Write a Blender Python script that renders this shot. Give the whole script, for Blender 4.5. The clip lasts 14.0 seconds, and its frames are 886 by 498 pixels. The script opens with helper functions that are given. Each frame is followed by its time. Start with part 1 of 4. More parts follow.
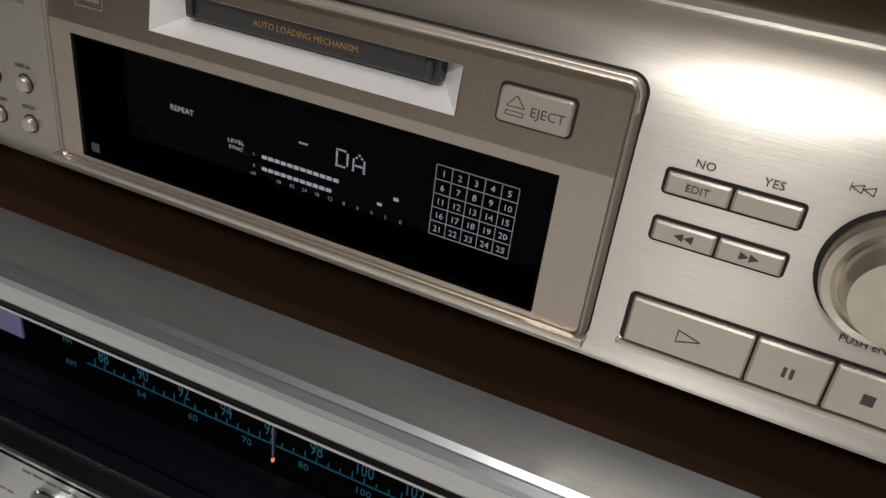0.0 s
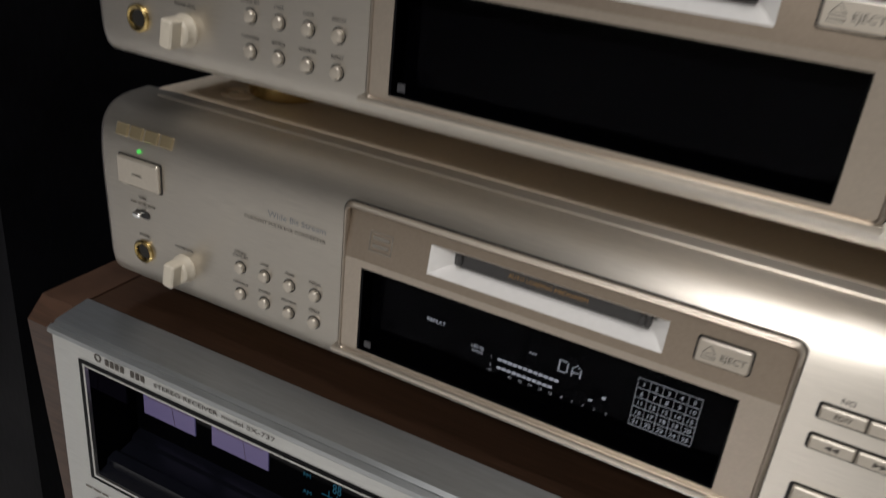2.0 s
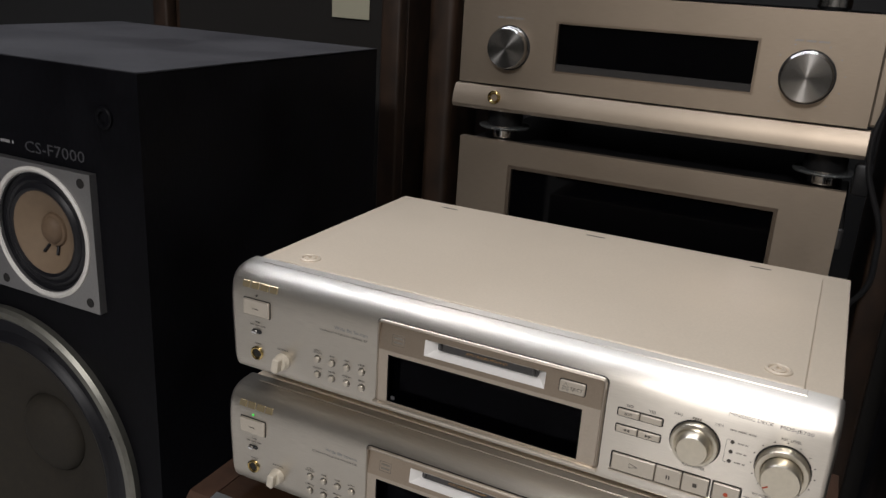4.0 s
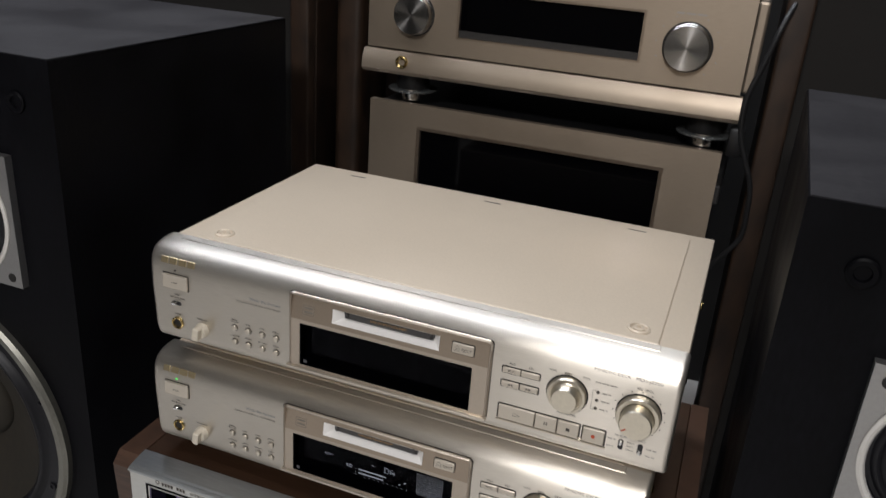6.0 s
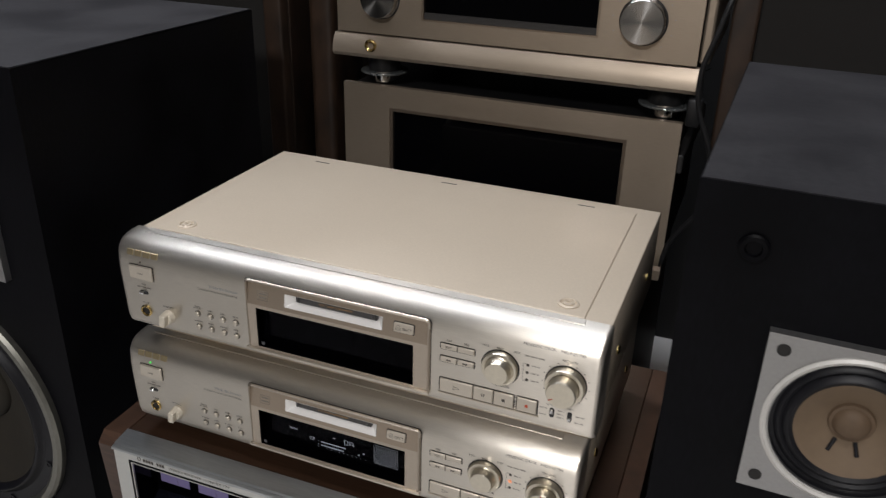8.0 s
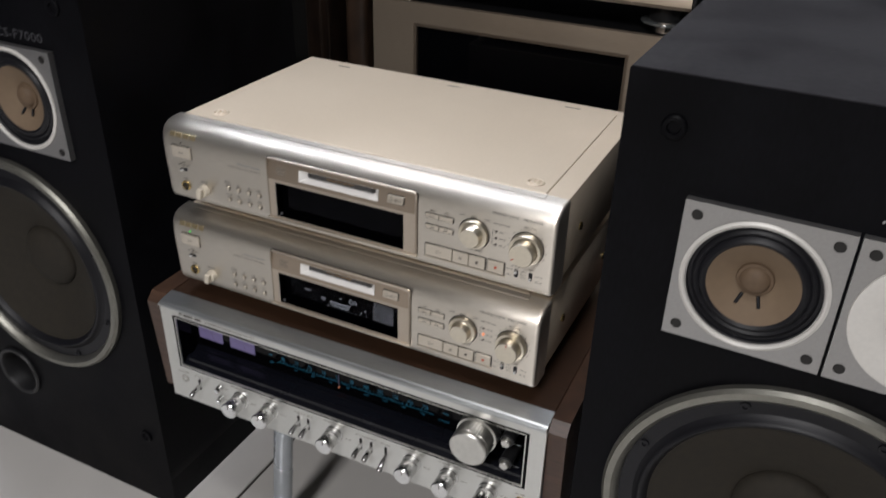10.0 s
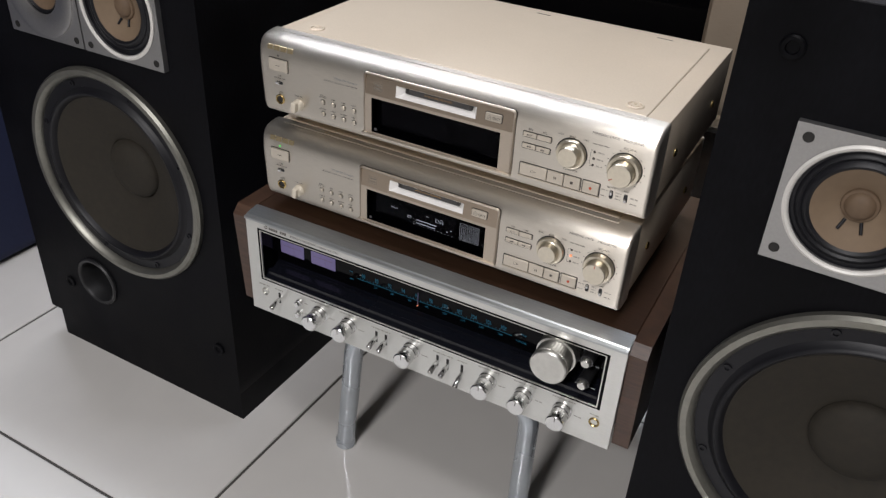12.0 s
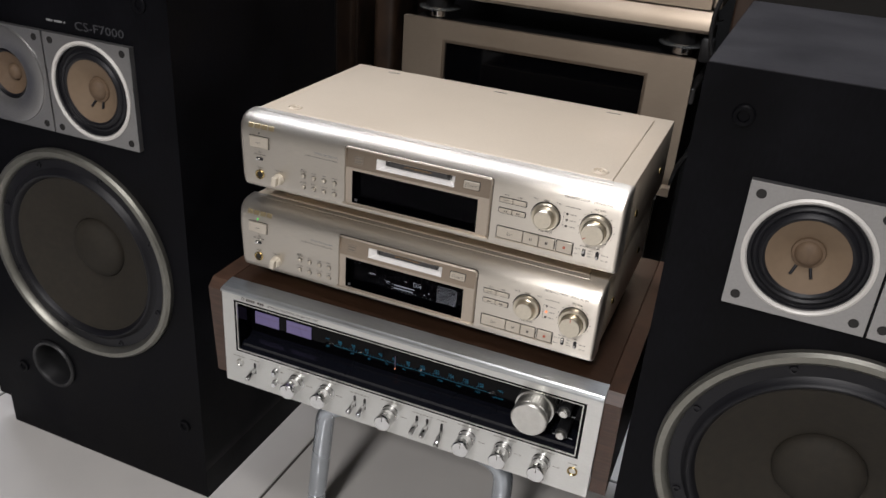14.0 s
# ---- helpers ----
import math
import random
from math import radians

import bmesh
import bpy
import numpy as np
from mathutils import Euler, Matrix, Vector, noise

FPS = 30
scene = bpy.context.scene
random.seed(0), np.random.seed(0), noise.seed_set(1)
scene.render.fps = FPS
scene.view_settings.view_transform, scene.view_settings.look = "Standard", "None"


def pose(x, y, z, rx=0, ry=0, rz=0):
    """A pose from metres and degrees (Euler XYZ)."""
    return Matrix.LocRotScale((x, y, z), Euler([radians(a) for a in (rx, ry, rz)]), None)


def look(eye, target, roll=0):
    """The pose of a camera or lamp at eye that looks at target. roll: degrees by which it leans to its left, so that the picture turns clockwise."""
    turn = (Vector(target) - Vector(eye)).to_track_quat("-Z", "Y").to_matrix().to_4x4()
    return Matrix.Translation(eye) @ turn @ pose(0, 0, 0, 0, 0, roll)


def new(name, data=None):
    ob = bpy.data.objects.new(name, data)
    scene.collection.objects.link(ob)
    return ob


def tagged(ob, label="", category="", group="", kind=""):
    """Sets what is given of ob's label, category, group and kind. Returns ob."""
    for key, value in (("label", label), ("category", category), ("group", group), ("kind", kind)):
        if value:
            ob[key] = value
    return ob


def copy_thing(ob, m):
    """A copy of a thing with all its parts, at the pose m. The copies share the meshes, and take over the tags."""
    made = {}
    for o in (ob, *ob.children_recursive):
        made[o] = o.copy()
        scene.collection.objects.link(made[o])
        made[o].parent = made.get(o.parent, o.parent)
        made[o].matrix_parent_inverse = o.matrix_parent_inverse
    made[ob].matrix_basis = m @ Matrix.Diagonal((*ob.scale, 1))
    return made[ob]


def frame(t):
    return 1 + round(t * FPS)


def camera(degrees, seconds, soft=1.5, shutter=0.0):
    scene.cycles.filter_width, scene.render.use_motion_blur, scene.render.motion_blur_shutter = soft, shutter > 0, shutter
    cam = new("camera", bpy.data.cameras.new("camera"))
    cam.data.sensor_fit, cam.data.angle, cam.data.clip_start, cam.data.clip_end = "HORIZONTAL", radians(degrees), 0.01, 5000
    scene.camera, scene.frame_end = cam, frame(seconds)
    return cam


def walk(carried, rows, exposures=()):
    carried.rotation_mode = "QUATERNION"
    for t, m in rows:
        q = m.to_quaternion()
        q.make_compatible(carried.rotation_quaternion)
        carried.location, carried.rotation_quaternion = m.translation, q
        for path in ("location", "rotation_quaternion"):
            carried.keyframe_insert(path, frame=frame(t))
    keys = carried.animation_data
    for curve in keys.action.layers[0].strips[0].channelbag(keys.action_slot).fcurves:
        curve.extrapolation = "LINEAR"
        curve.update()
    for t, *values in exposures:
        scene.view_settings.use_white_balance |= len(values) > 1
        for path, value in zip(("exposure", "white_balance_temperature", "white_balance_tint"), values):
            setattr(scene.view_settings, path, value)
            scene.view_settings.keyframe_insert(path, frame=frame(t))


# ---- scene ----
cam = camera(56.94, 14.0, 1.35, 0.4)
PATH = [
    (0, (0.1104, -0.1639, 0.5464), (-0.2025, 0.6436, 0.0464), 7.73),
    (0.5, (0.1040, -0.1663, 0.5459), (-0.2238, 0.6370, 0.0486), 7.76),
    (1, (0.0723, -0.1911, 0.5632), (-0.2873, 0.6110, 0.0864), 7.62),
    (1.5, (0.0577, -0.2139, 0.5799), (-0.3289, 0.5864, 0.1216), 6.83),
    (2, (0.0766, -0.2393, 0.6188), (-0.3121, 0.5742, 0.1864), 6.31),
    (2.5, (0.1112, -0.2843, 0.6688), (-0.3159, 0.5350, 0.2862), 5.59),
    (3, (0.1494, -0.3569, 0.7363), (-0.2879, 0.4827, 0.4139), 4.27),
    (5.5, (0.2171, -0.5067, 0.8912), (-0.1268, 0.3652, 0.5424), 4.55),
    (6, (0.2271, -0.4962, 0.8886), (-0.0835, 0.3716, 0.5006), 4.28),
    (6.5, (0.2312, -0.4940, 0.8959), (-0.0670, 0.3638, 0.4773), 4.21),
    (7, (0.2315, -0.4901, 0.9019), (-0.0643, 0.3694, 0.4852), 3.43),
    (9.5, (0.4120, -0.5515, 0.9357), (0.0304, 0.2447, 0.4662), -0.18),
    (10, (0.3999, -0.5858, 0.9250), (0.0255, 0.1974, 0.4286), 1.52),
    (10.5, (0.3738, -0.6226, 0.9086), (-0.0064, 0.1319, 0.3738), 2.70),
    (11, (0.3714, -0.6304, 0.9023), (-0.0087, 0.1140, 0.3533), 3.23),
    (11.5, (0.3700, -0.6364, 0.9035), (-0.0191, 0.0947, 0.3431), 2.28),
    (12, (0.3631, -0.6409, 0.8987), (-0.0287, 0.1020, 0.3560), 3.18),
    (12.5, (0.3535, -0.6557, 0.9009), (-0.0331, 0.0925, 0.3617), 3.45),
    (13, (0.3449, -0.6835, 0.9059), (-0.0192, 0.0968, 0.3973), 4.85),
    (13.5, (0.3317, -0.7061, 0.9055), (-0.0196, 0.0972, 0.4245), 4.47),
    (14, (0.3273, -0.7139, 0.9040), (-0.0005, 0.1151, 0.4510), 4.27),
]
EXPOSURES = [(0.0, -0.72, 6130, 11.5), (2.0, -0.68, 6130, 11.5), (3.0, -0.75, 6130, 13), (5.5, -0.52, 6050, 12), (7.0, -0.66, 6080, 12), (9.5, -0.50, 6020, 12.5), (12.0, -0.22, 6020, 13), (14.0, -0.28, 6080, 13.5)]
walk(cam, [(t, look(eye, target, roll)) for t, eye, target, roll in PATH], EXPOSURES)

# ---- world and light ----
world = bpy.data.worlds.new("world")
scene.world = world
world.use_nodes = True
world.node_tree.nodes["Background"].inputs[0].default_value = (0.8, 0.85, 1.0, 1)
world.node_tree.nodes["Background"].inputs[1].default_value = 0.02


def area_lamp(name, eye, target, sx, sy, watts, colour):
    data = bpy.data.lights.new(name, "AREA")
    data.shape, data.size, data.size_y, data.energy, data.color = "RECTANGLE", sx, sy, watts, colour
    ob = new(name, data)
    ob.matrix_world = look(eye, target)
    return ob


# set overhead in place of bright light from far behind the viewer
area_lamp("tube_lamp", (0.17, -2.60, 2.52), (0.17, -2.60, 0), 0.46, 0.60, 112, (1.0, 0.945, 0.87))
# fill added to light the tops more than the fronts; no such lamp known
area_lamp("tube_lamp", (0.45, -0.85, 2.52), (0.45, -0.85, 0), 0.90, 0.24, 15, (1.0, 0.955, 0.90))
area_lamp("tube_lamp", (-0.70, 0.50, 2.52), (-0.70, 0.50, 0), 2.4, 0.20, 50, (0.95, 0.975, 1.0))
area_lamp("tube_lamp", (-0.86, 0.80, 2.52), (-0.86, 0.80, 0), 0.20, 0.4, 4, (1.0, 0.84, 0.74))


# ---- materials ----
def material(name, colour, rough=0.5, metal=0.0, grain=None, vary=0.0, bump=0.0, scale=60.0, stretch=(1, 1, 1), spots=0.0, coat=0.0, emit=None, strength=0.0, rough_vary=0.0, spec=0.5, brushed=0.0):
    """A principled surface with a fine grain, a coarse stain and a bump, all in object space."""
    m = bpy.data.materials.new(name)
    m.use_nodes = True
    nt = m.node_tree
    p = nt.nodes["Principled BSDF"]
    p.inputs["Base Color"].default_value = (*colour, 1)
    p.inputs["Roughness"].default_value = rough
    p.inputs["Metallic"].default_value = metal
    p.inputs["Specular IOR Level"].default_value = spec
    p.inputs["Coat Weight"].default_value = coat
    if brushed:
        along = nt.nodes.new("ShaderNodeCombineXYZ")
        along.inputs[0].default_value = 1.0
        nt.links.new(along.outputs[0], p.inputs["Tangent"])
        p.inputs["Anisotropic"].default_value, p.inputs["Anisotropic Rotation"].default_value = brushed, 0.25
    if emit:
        p.inputs["Emission Color"].default_value = (*emit, 1)
        p.inputs["Emission Strength"].default_value = strength
    if vary or bump or rough_vary or spots:
        geo = nt.nodes.new("ShaderNodeTexCoord")
        mp = nt.nodes.new("ShaderNodeMapping")
        mp.inputs["Scale"].default_value = stretch
        nt.links.new(geo.outputs["Object"], mp.inputs["Vector"])
        fine = nt.nodes.new("ShaderNodeTexNoise")
        fine.inputs["Scale"].default_value, fine.inputs["Detail"].default_value = scale, 4
        nt.links.new(mp.outputs["Vector"], fine.inputs["Vector"])
        coarse = nt.nodes.new("ShaderNodeTexNoise")
        coarse.inputs["Scale"].default_value, coarse.inputs["Detail"].default_value = 9, 3
        nt.links.new(geo.outputs["Object"], coarse.inputs["Vector"])
        add = nt.nodes.new("ShaderNodeMath")
        add.operation = "MULTIPLY_ADD"
        nt.links.new(coarse.outputs["Fac"], add.inputs[0])
        add.inputs[1].default_value = spots
        nt.links.new(fine.outputs["Fac"], add.inputs[2])
        if vary:
            other = grain or tuple(c * 0.6 for c in colour)
            ramp = nt.nodes.new("ShaderNodeMapRange")
            ramp.inputs["From Min"].default_value, ramp.inputs["From Max"].default_value = 0.3 + 0.5 * spots, 0.7 + 0.5 * spots
            ramp.inputs["To Max"].default_value = vary
            nt.links.new(add.outputs[0], ramp.inputs["Value"])
            mix = nt.nodes.new("ShaderNodeMix")
            mix.data_type = "RGBA"
            mix.inputs["A"].default_value, mix.inputs["B"].default_value = (*colour, 1), (*other, 1)
            nt.links.new(ramp.outputs[0], mix.inputs["Factor"])
            nt.links.new(mix.outputs["Result"], p.inputs["Base Color"])
        if rough_vary:
            rr = nt.nodes.new("ShaderNodeMapRange")
            rr.inputs["From Min"].default_value, rr.inputs["From Max"].default_value = 0.3, 0.7
            rr.inputs["To Min"].default_value, rr.inputs["To Max"].default_value = rough - rough_vary, rough + rough_vary
            nt.links.new(coarse.outputs["Fac"], rr.inputs["Value"])
            nt.links.new(rr.outputs[0], p.inputs["Roughness"])
        if bump:
            b = nt.nodes.new("ShaderNodeBump")
            b.inputs["Strength"].default_value, b.inputs["Distance"].default_value = bump, 0.0006
            nt.links.new(fine.outputs["Fac"], b.inputs["Height"])
            nt.links.new(b.outputs["Normal"], p.inputs["Normal"])
    return m


BRUSHED = material("brushed_champagne", (0.74, 0.69, 0.61), 0.34, 0.92, vary=0.3, bump=0.10, scale=90, stretch=(1, 40, 40), spots=0.4, rough_vary=0.03, brushed=0.91)
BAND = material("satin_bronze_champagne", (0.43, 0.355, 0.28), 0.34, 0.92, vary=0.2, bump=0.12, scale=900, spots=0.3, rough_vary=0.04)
BRONZE = material("satin_bronze", (0.36, 0.29, 0.225), 0.42, 0.95, vary=0.25, bump=0.12, scale=900, spots=0.3, rough_vary=0.04)
COVER = material("cream_painted_steel", (0.62, 0.525, 0.405), 0.40, 0.2, vary=0.15, bump=0.06, scale=500, spots=0.6, rough_vary=0.06)
FRAME = material("champagne_frame", (0.54, 0.47, 0.39), 0.38, 0.92, vary=0.2, bump=0.12, scale=900, spots=0.3, rough_vary=0.04)
CHAMPAGNE = material("champagne_plastic", (0.72, 0.65, 0.55), 0.32, 0.8, vary=0.15, bump=0.04, scale=400, spots=0.4)
SATIN = material("satin_silver_plastic", (0.90, 0.88, 0.85), 0.36, 0.15, vary=0.1, bump=0.03, scale=400, spots=0.4)
SPUN = material("spun_metal", (0.74, 0.68, 0.56), 0.28, 0.95, vary=0.2, bump=0.08, scale=300, spots=0.3)
BRASS = material("polished_brass", (0.58, 0.44, 0.19), 0.26, 1.0, vary=0.2, scale=80, rough_vary=0.05)
CHROME = material("chrome", (0.75, 0.75, 0.74), 0.16, 1.0, vary=0.15, scale=60, rough_vary=0.05)
NICKEL = material("satin_nickel", (0.66, 0.65, 0.61), 0.3, 0.95, vary=0.25, bump=0.1, scale=200, spots=0.4, rough_vary=0.06)
GLOSS_BLACK = material("black_window", (0.0015, 0.0015, 0.002), 0.06, 0.0, vary=0.3, grain=(0.003, 0.003, 0.004), scale=20, rough_vary=0.02, spec=0.10)
WINDOW = bpy.data.materials.new("smoked_window")
WINDOW.use_nodes = True
_nt = WINDOW.node_tree
_clear = _nt.nodes.new("ShaderNodeBsdfTransparent")
_clear.inputs["Color"].default_value = (0.8, 0.8, 0.82, 1)
_nt.links.new(_clear.outputs[0], _nt.nodes["Material Output"].inputs["Surface"])
BLACK = material("black_plastic", (0.010, 0.010, 0.011), 0.45, vary=0.4, grain=(0.02, 0.02, 0.02), scale=200, bump=0.05)
GAP = material("shadow_gap_plastic", (0.009, 0.008, 0.007), 0.6)
DOOR = material("grey_black_plastic", (0.045, 0.043, 0.042), 0.38, vary=0.3, scale=300, bump=0.05)
INK = material("dark_ink", (0.07, 0.06, 0.05), 0.6)
FAINT_INK = material("faint_brown_ink", (0.20, 0.18, 0.15), 0.6)
ORANGE_INK = material("orange_ink", (0.42, 0.24, 0.08), 0.6)
RED_INK = material("red_ink", (0.5, 0.08, 0.03), 0.6)
GOLD_INK = material("raised_gold", (0.62, 0.51, 0.31), 0.30, 0.8, vary=0.2, scale=90)
GREY_INK = material("grey_ink", (0.32, 0.32, 0.32), 0.5)
DIM_PRINT = material("dark_grey_print", (0.05, 0.05, 0.055), 0.35)
GLOW = material("display_segments", (0.5, 0.5, 0.5), 0.5, emit=(0.88, 0.92, 0.95), strength=0.5)
DIM_GLOW = material("display_small_segments", (0.5, 0.5, 0.5), 0.5, emit=(0.8, 0.84, 0.86), strength=0.24)
GREEN_LED = material("green_lamp", (0.1, 0.6, 0.1), 0.4, emit=(0.1, 1.0, 0.12), strength=0.6)
RED_LED = material("orange_lamp", (0.6, 0.2, 0.1), 0.4, emit=(1.0, 0.30, 0.12), strength=1.2)
TEAL = material("teal_dial_print", (0.005, 0.06, 0.09), 0.6, emit=(0.02, 0.26, 0.44), strength=0.15)
METER = material("lilac_meter_face", (0.14, 0.11, 0.2), 0.5, emit=(0.31, 0.28, 0.62), strength=0.15)
METER_PRINT = material("meter_print", (0.16, 0.12, 0.2), 0.6)
SILVER_FACE = material("brushed_aluminium", (0.72, 0.72, 0.69), 0.4, 0.8, brushed=0.6, vary=0.3, bump=0.08, scale=90, stretch=(1, 30, 30), spots=0.5, rough_vary=0.05)
SILVER_EDGE = material("aluminium_extrusion", (0.54, 0.56, 0.57), 0.38, 0.9, brushed=0.5, vary=0.45, grain=(0.40, 0.42, 0.42), bump=0.08, scale=60, stretch=(1, 12, 12), spots=0.9, rough_vary=0.1)
WALNUT = material("walnut_veneer", (0.072, 0.037, 0.022), 0.42, vary=0.9, grain=(0.032, 0.016, 0.009), scale=22, stretch=(2, 2, 30), spots=0.5, bump=0.12, rough_vary=0.06)
DARK_WALNUT = material("dark_walnut", (0.042, 0.023, 0.013), 0.5, vary=0.9, grain=(0.012, 0.007, 0.004), scale=22, stretch=(2, 2, 1), spots=0.5, bump=0.12)
WALNUT_X = material("walnut_veneer_long", (0.046, 0.023, 0.0125), 0.4, vary=0.9, grain=(0.025, 0.012, 0.006), scale=22, stretch=(1.5, 30, 30), spots=0.5, bump=0.12, rough_vary=0.06)
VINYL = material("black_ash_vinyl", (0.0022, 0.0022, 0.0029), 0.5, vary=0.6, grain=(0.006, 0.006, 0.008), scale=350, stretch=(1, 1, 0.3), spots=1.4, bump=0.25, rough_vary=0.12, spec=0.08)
# dust and the overhead lamps' sheen, both put into a paler colour
DUSTY_SHEEN = material("dusty_sheen_vinyl", (0.020, 0.019, 0.021), 0.55, vary=0.7, grain=(0.036, 0.034, 0.036), scale=160, stretch=(1, 1, 0.3), spots=1.4, bump=0.2, rough_vary=0.1, spec=0.3)
CREAM = material("cream_plastic", (0.66, 0.60, 0.49), 0.42, 0.1, vary=0.15, bump=0.03, scale=400, spots=0.4)
KEY = material("champagne_key", (0.64, 0.58, 0.49), 0.36, 0.7, vary=0.12, bump=0.05, scale=600, spots=0.4)
SPEAKER_RING = material("cast_grey_ring", (0.245, 0.24, 0.21), 0.42, 0.85, vary=0.3, scale=150, bump=0.06, spots=0.4)
PLATE = material("silver_painted_plate", (0.38, 0.375, 0.37), 0.36, 0.88, vary=0.2, scale=400, bump=0.08, spots=0.4)
WHITE_PLATE = material("white_painted_ring", (0.68, 0.66, 0.62), 0.45, 0.1, vary=0.15, scale=300, spots=0.4)
PAPER_CONE = material("grey_brown_paper_cone", (0.0135, 0.0105, 0.0058), 0.8, vary=0.6, grain=(0.024, 0.0185, 0.0105), scale=120, spots=0.8, bump=0.25)
TAN_CONE = material("tan_paper_cone", (0.165, 0.116, 0.073), 0.75, vary=0.4, grain=(0.20, 0.14, 0.085), scale=150, spots=0.5, bump=0.2)
TAN_DOME = material("brown_dust_cap", (0.13, 0.085, 0.05), 0.7, vary=0.4, scale=200, bump=0.2)
RUBBER = material("rubber_surround", (0.006, 0.006, 0.008), 0.45, vary=0.3, grain=(0.012, 0.012, 0.015), scale=150, spec=0.3)
TILE = material("polished_tile", (0.60, 0.58, 0.55), 0.12, vary=0.25, grain=(0.52, 0.505, 0.485), scale=14, spots=0.8, rough_vary=0.06)
GROUT = material("dark_grout", (0.06, 0.055, 0.05), 0.8, vary=0.4, scale=150)
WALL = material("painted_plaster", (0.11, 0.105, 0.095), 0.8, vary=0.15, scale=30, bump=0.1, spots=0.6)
# near-black base colour stands for missing light on the north and west walls
DARK_WALL = material("shade_black_wall", (0.012, 0.011, 0.010), 0.85, vary=0.4, scale=40, stretch=(8, 1, 0.4), bump=0.3)
CEILING = material("white_ceiling_paint", (0.38, 0.37, 0.355), 0.85, vary=0.1, scale=20)
NAVY = material("navy_fabric", (0.012, 0.018, 0.06), 0.8, vary=0.4, scale=300, bump=0.3)
GRILLE = material("dark_grille_cloth", (0.010, 0.009, 0.008), 0.9, vary=0.7, grain=(0.022, 0.019, 0.016), scale=900, bump=0.5)
CLEAR = material("clear_acrylic", (0.85, 0.9, 0.9), 0.08)
CLEAR.node_tree.nodes["Principled BSDF"].inputs["Transmission Weight"].default_value = 0.9
GOLD_FACE = material("gold_brushed_amplifier", (0.42, 0.345, 0.265), 0.42, 0.7, brushed=0.5, vary=0.25, bump=0.08, scale=80, stretch=(1, 30, 30), spots=0.5, rough_vary=0.05)
PAINTED_TUBE = material("silver_painted_tube", (0.52, 0.56, 0.60), 0.28, 0.7, vary=0.25, scale=40, spots=0.8, rough_vary=0.07)
LABEL = material("cream_paper_label", (0.45, 0.43, 0.32), 0.7)
TURNED = material("turned_knob_face", (0.40, 0.39, 0.375), 0.26, 1.0, vary=0.2, scale=120)
_nt = TURNED.node_tree
_tan = _nt.nodes.new("ShaderNodeTangent")
_tan.direction_type, _tan.axis = "RADIAL", "Y"
_p = _nt.nodes["Principled BSDF"]
_nt.links.new(_tan.outputs[0], _p.inputs["Tangent"])
_p.inputs["Anisotropic"].default_value, _p.inputs["Anisotropic Rotation"].default_value = 0.9, 0.25


# ---- mesh helpers ----
def root(name, x, y, z, label, category, group="", rz=0.0):
    ob = new(name)
    ob.empty_display_size = 0.02
    ob.matrix_world = pose(x, y, z, 0, 0, rz)
    return tagged(ob, label, category, group)


def part(name, bm, mat, parent=None, label="", smooth=None):
    """Links bm as one mesh object under its thing. smooth: the angle over which an edge stays sharp."""
    bmesh.ops.recalc_face_normals(bm, faces=bm.faces)
    if smooth:
        for f in bm.faces:
            f.smooth = True
        for e in bm.edges:
            e.smooth = len(e.link_faces) == 2 and e.calc_face_angle(0) < radians(smooth)
    me = bpy.data.meshes.new(name)
    bm.to_mesh(me)
    bm.free()
    me.materials.append(mat)
    ob = new(name, me)
    ob.parent = parent
    return tagged(ob, label)


def box(x0, x1, y0, y1, z0, z1, bevel=0.0, seg=2, bm=None):
    bm = bm or bmesh.new()
    m = Matrix.LocRotScale(((x0 + x1) / 2, (y0 + y1) / 2, (z0 + z1) / 2), None, (x1 - x0, y1 - y0, z1 - z0))
    made = bmesh.ops.create_cube(bm, size=1, matrix=m)["verts"]
    if bevel:
        bmesh.ops.bevel(bm, geom=list({e for v in made for e in v.link_edges}), offset=bevel, segments=seg, profile=0.5, affect="EDGES")
    return bm


def lathe(profile, at, axis="y", seg=48, bm=None, flutes=0, depth=0.0, span=(0, 0), scale=1.0):
    """A turned body: profile rows of (radius, distance towards the viewer), about an axis through at. Flutes between the span's rows."""
    bm = bm or bmesh.new()
    rings = []
    for k, (r, h) in enumerate(profile):
        ring = []
        for i in range(seg):
            a = 2 * math.pi * i / seg
            rr = r * scale - (depth if flutes and span[0] <= k <= span[1] and i % 2 else 0)
            c, s = rr * math.cos(a), rr * math.sin(a)
            v = (c, -h, s) if axis == "y" else (c, s, h) if axis == "z" else (h, c, s)
            ring.append(bm.verts.new(Vector(at) + Vector(v)))
        rings.append(ring)
    for a, b in zip(rings, rings[1:]):
        for i in range(seg):
            bm.faces.new((a[i], a[(i + 1) % seg], b[(i + 1) % seg], b[i]))
    for ring, (r, h) in ((rings[0], profile[0]), (rings[-1], profile[-1])):
        if r <= 1e-6:
            bmesh.ops.pointmerge(bm, verts=ring, merge_co=ring[0].co)
    return bm


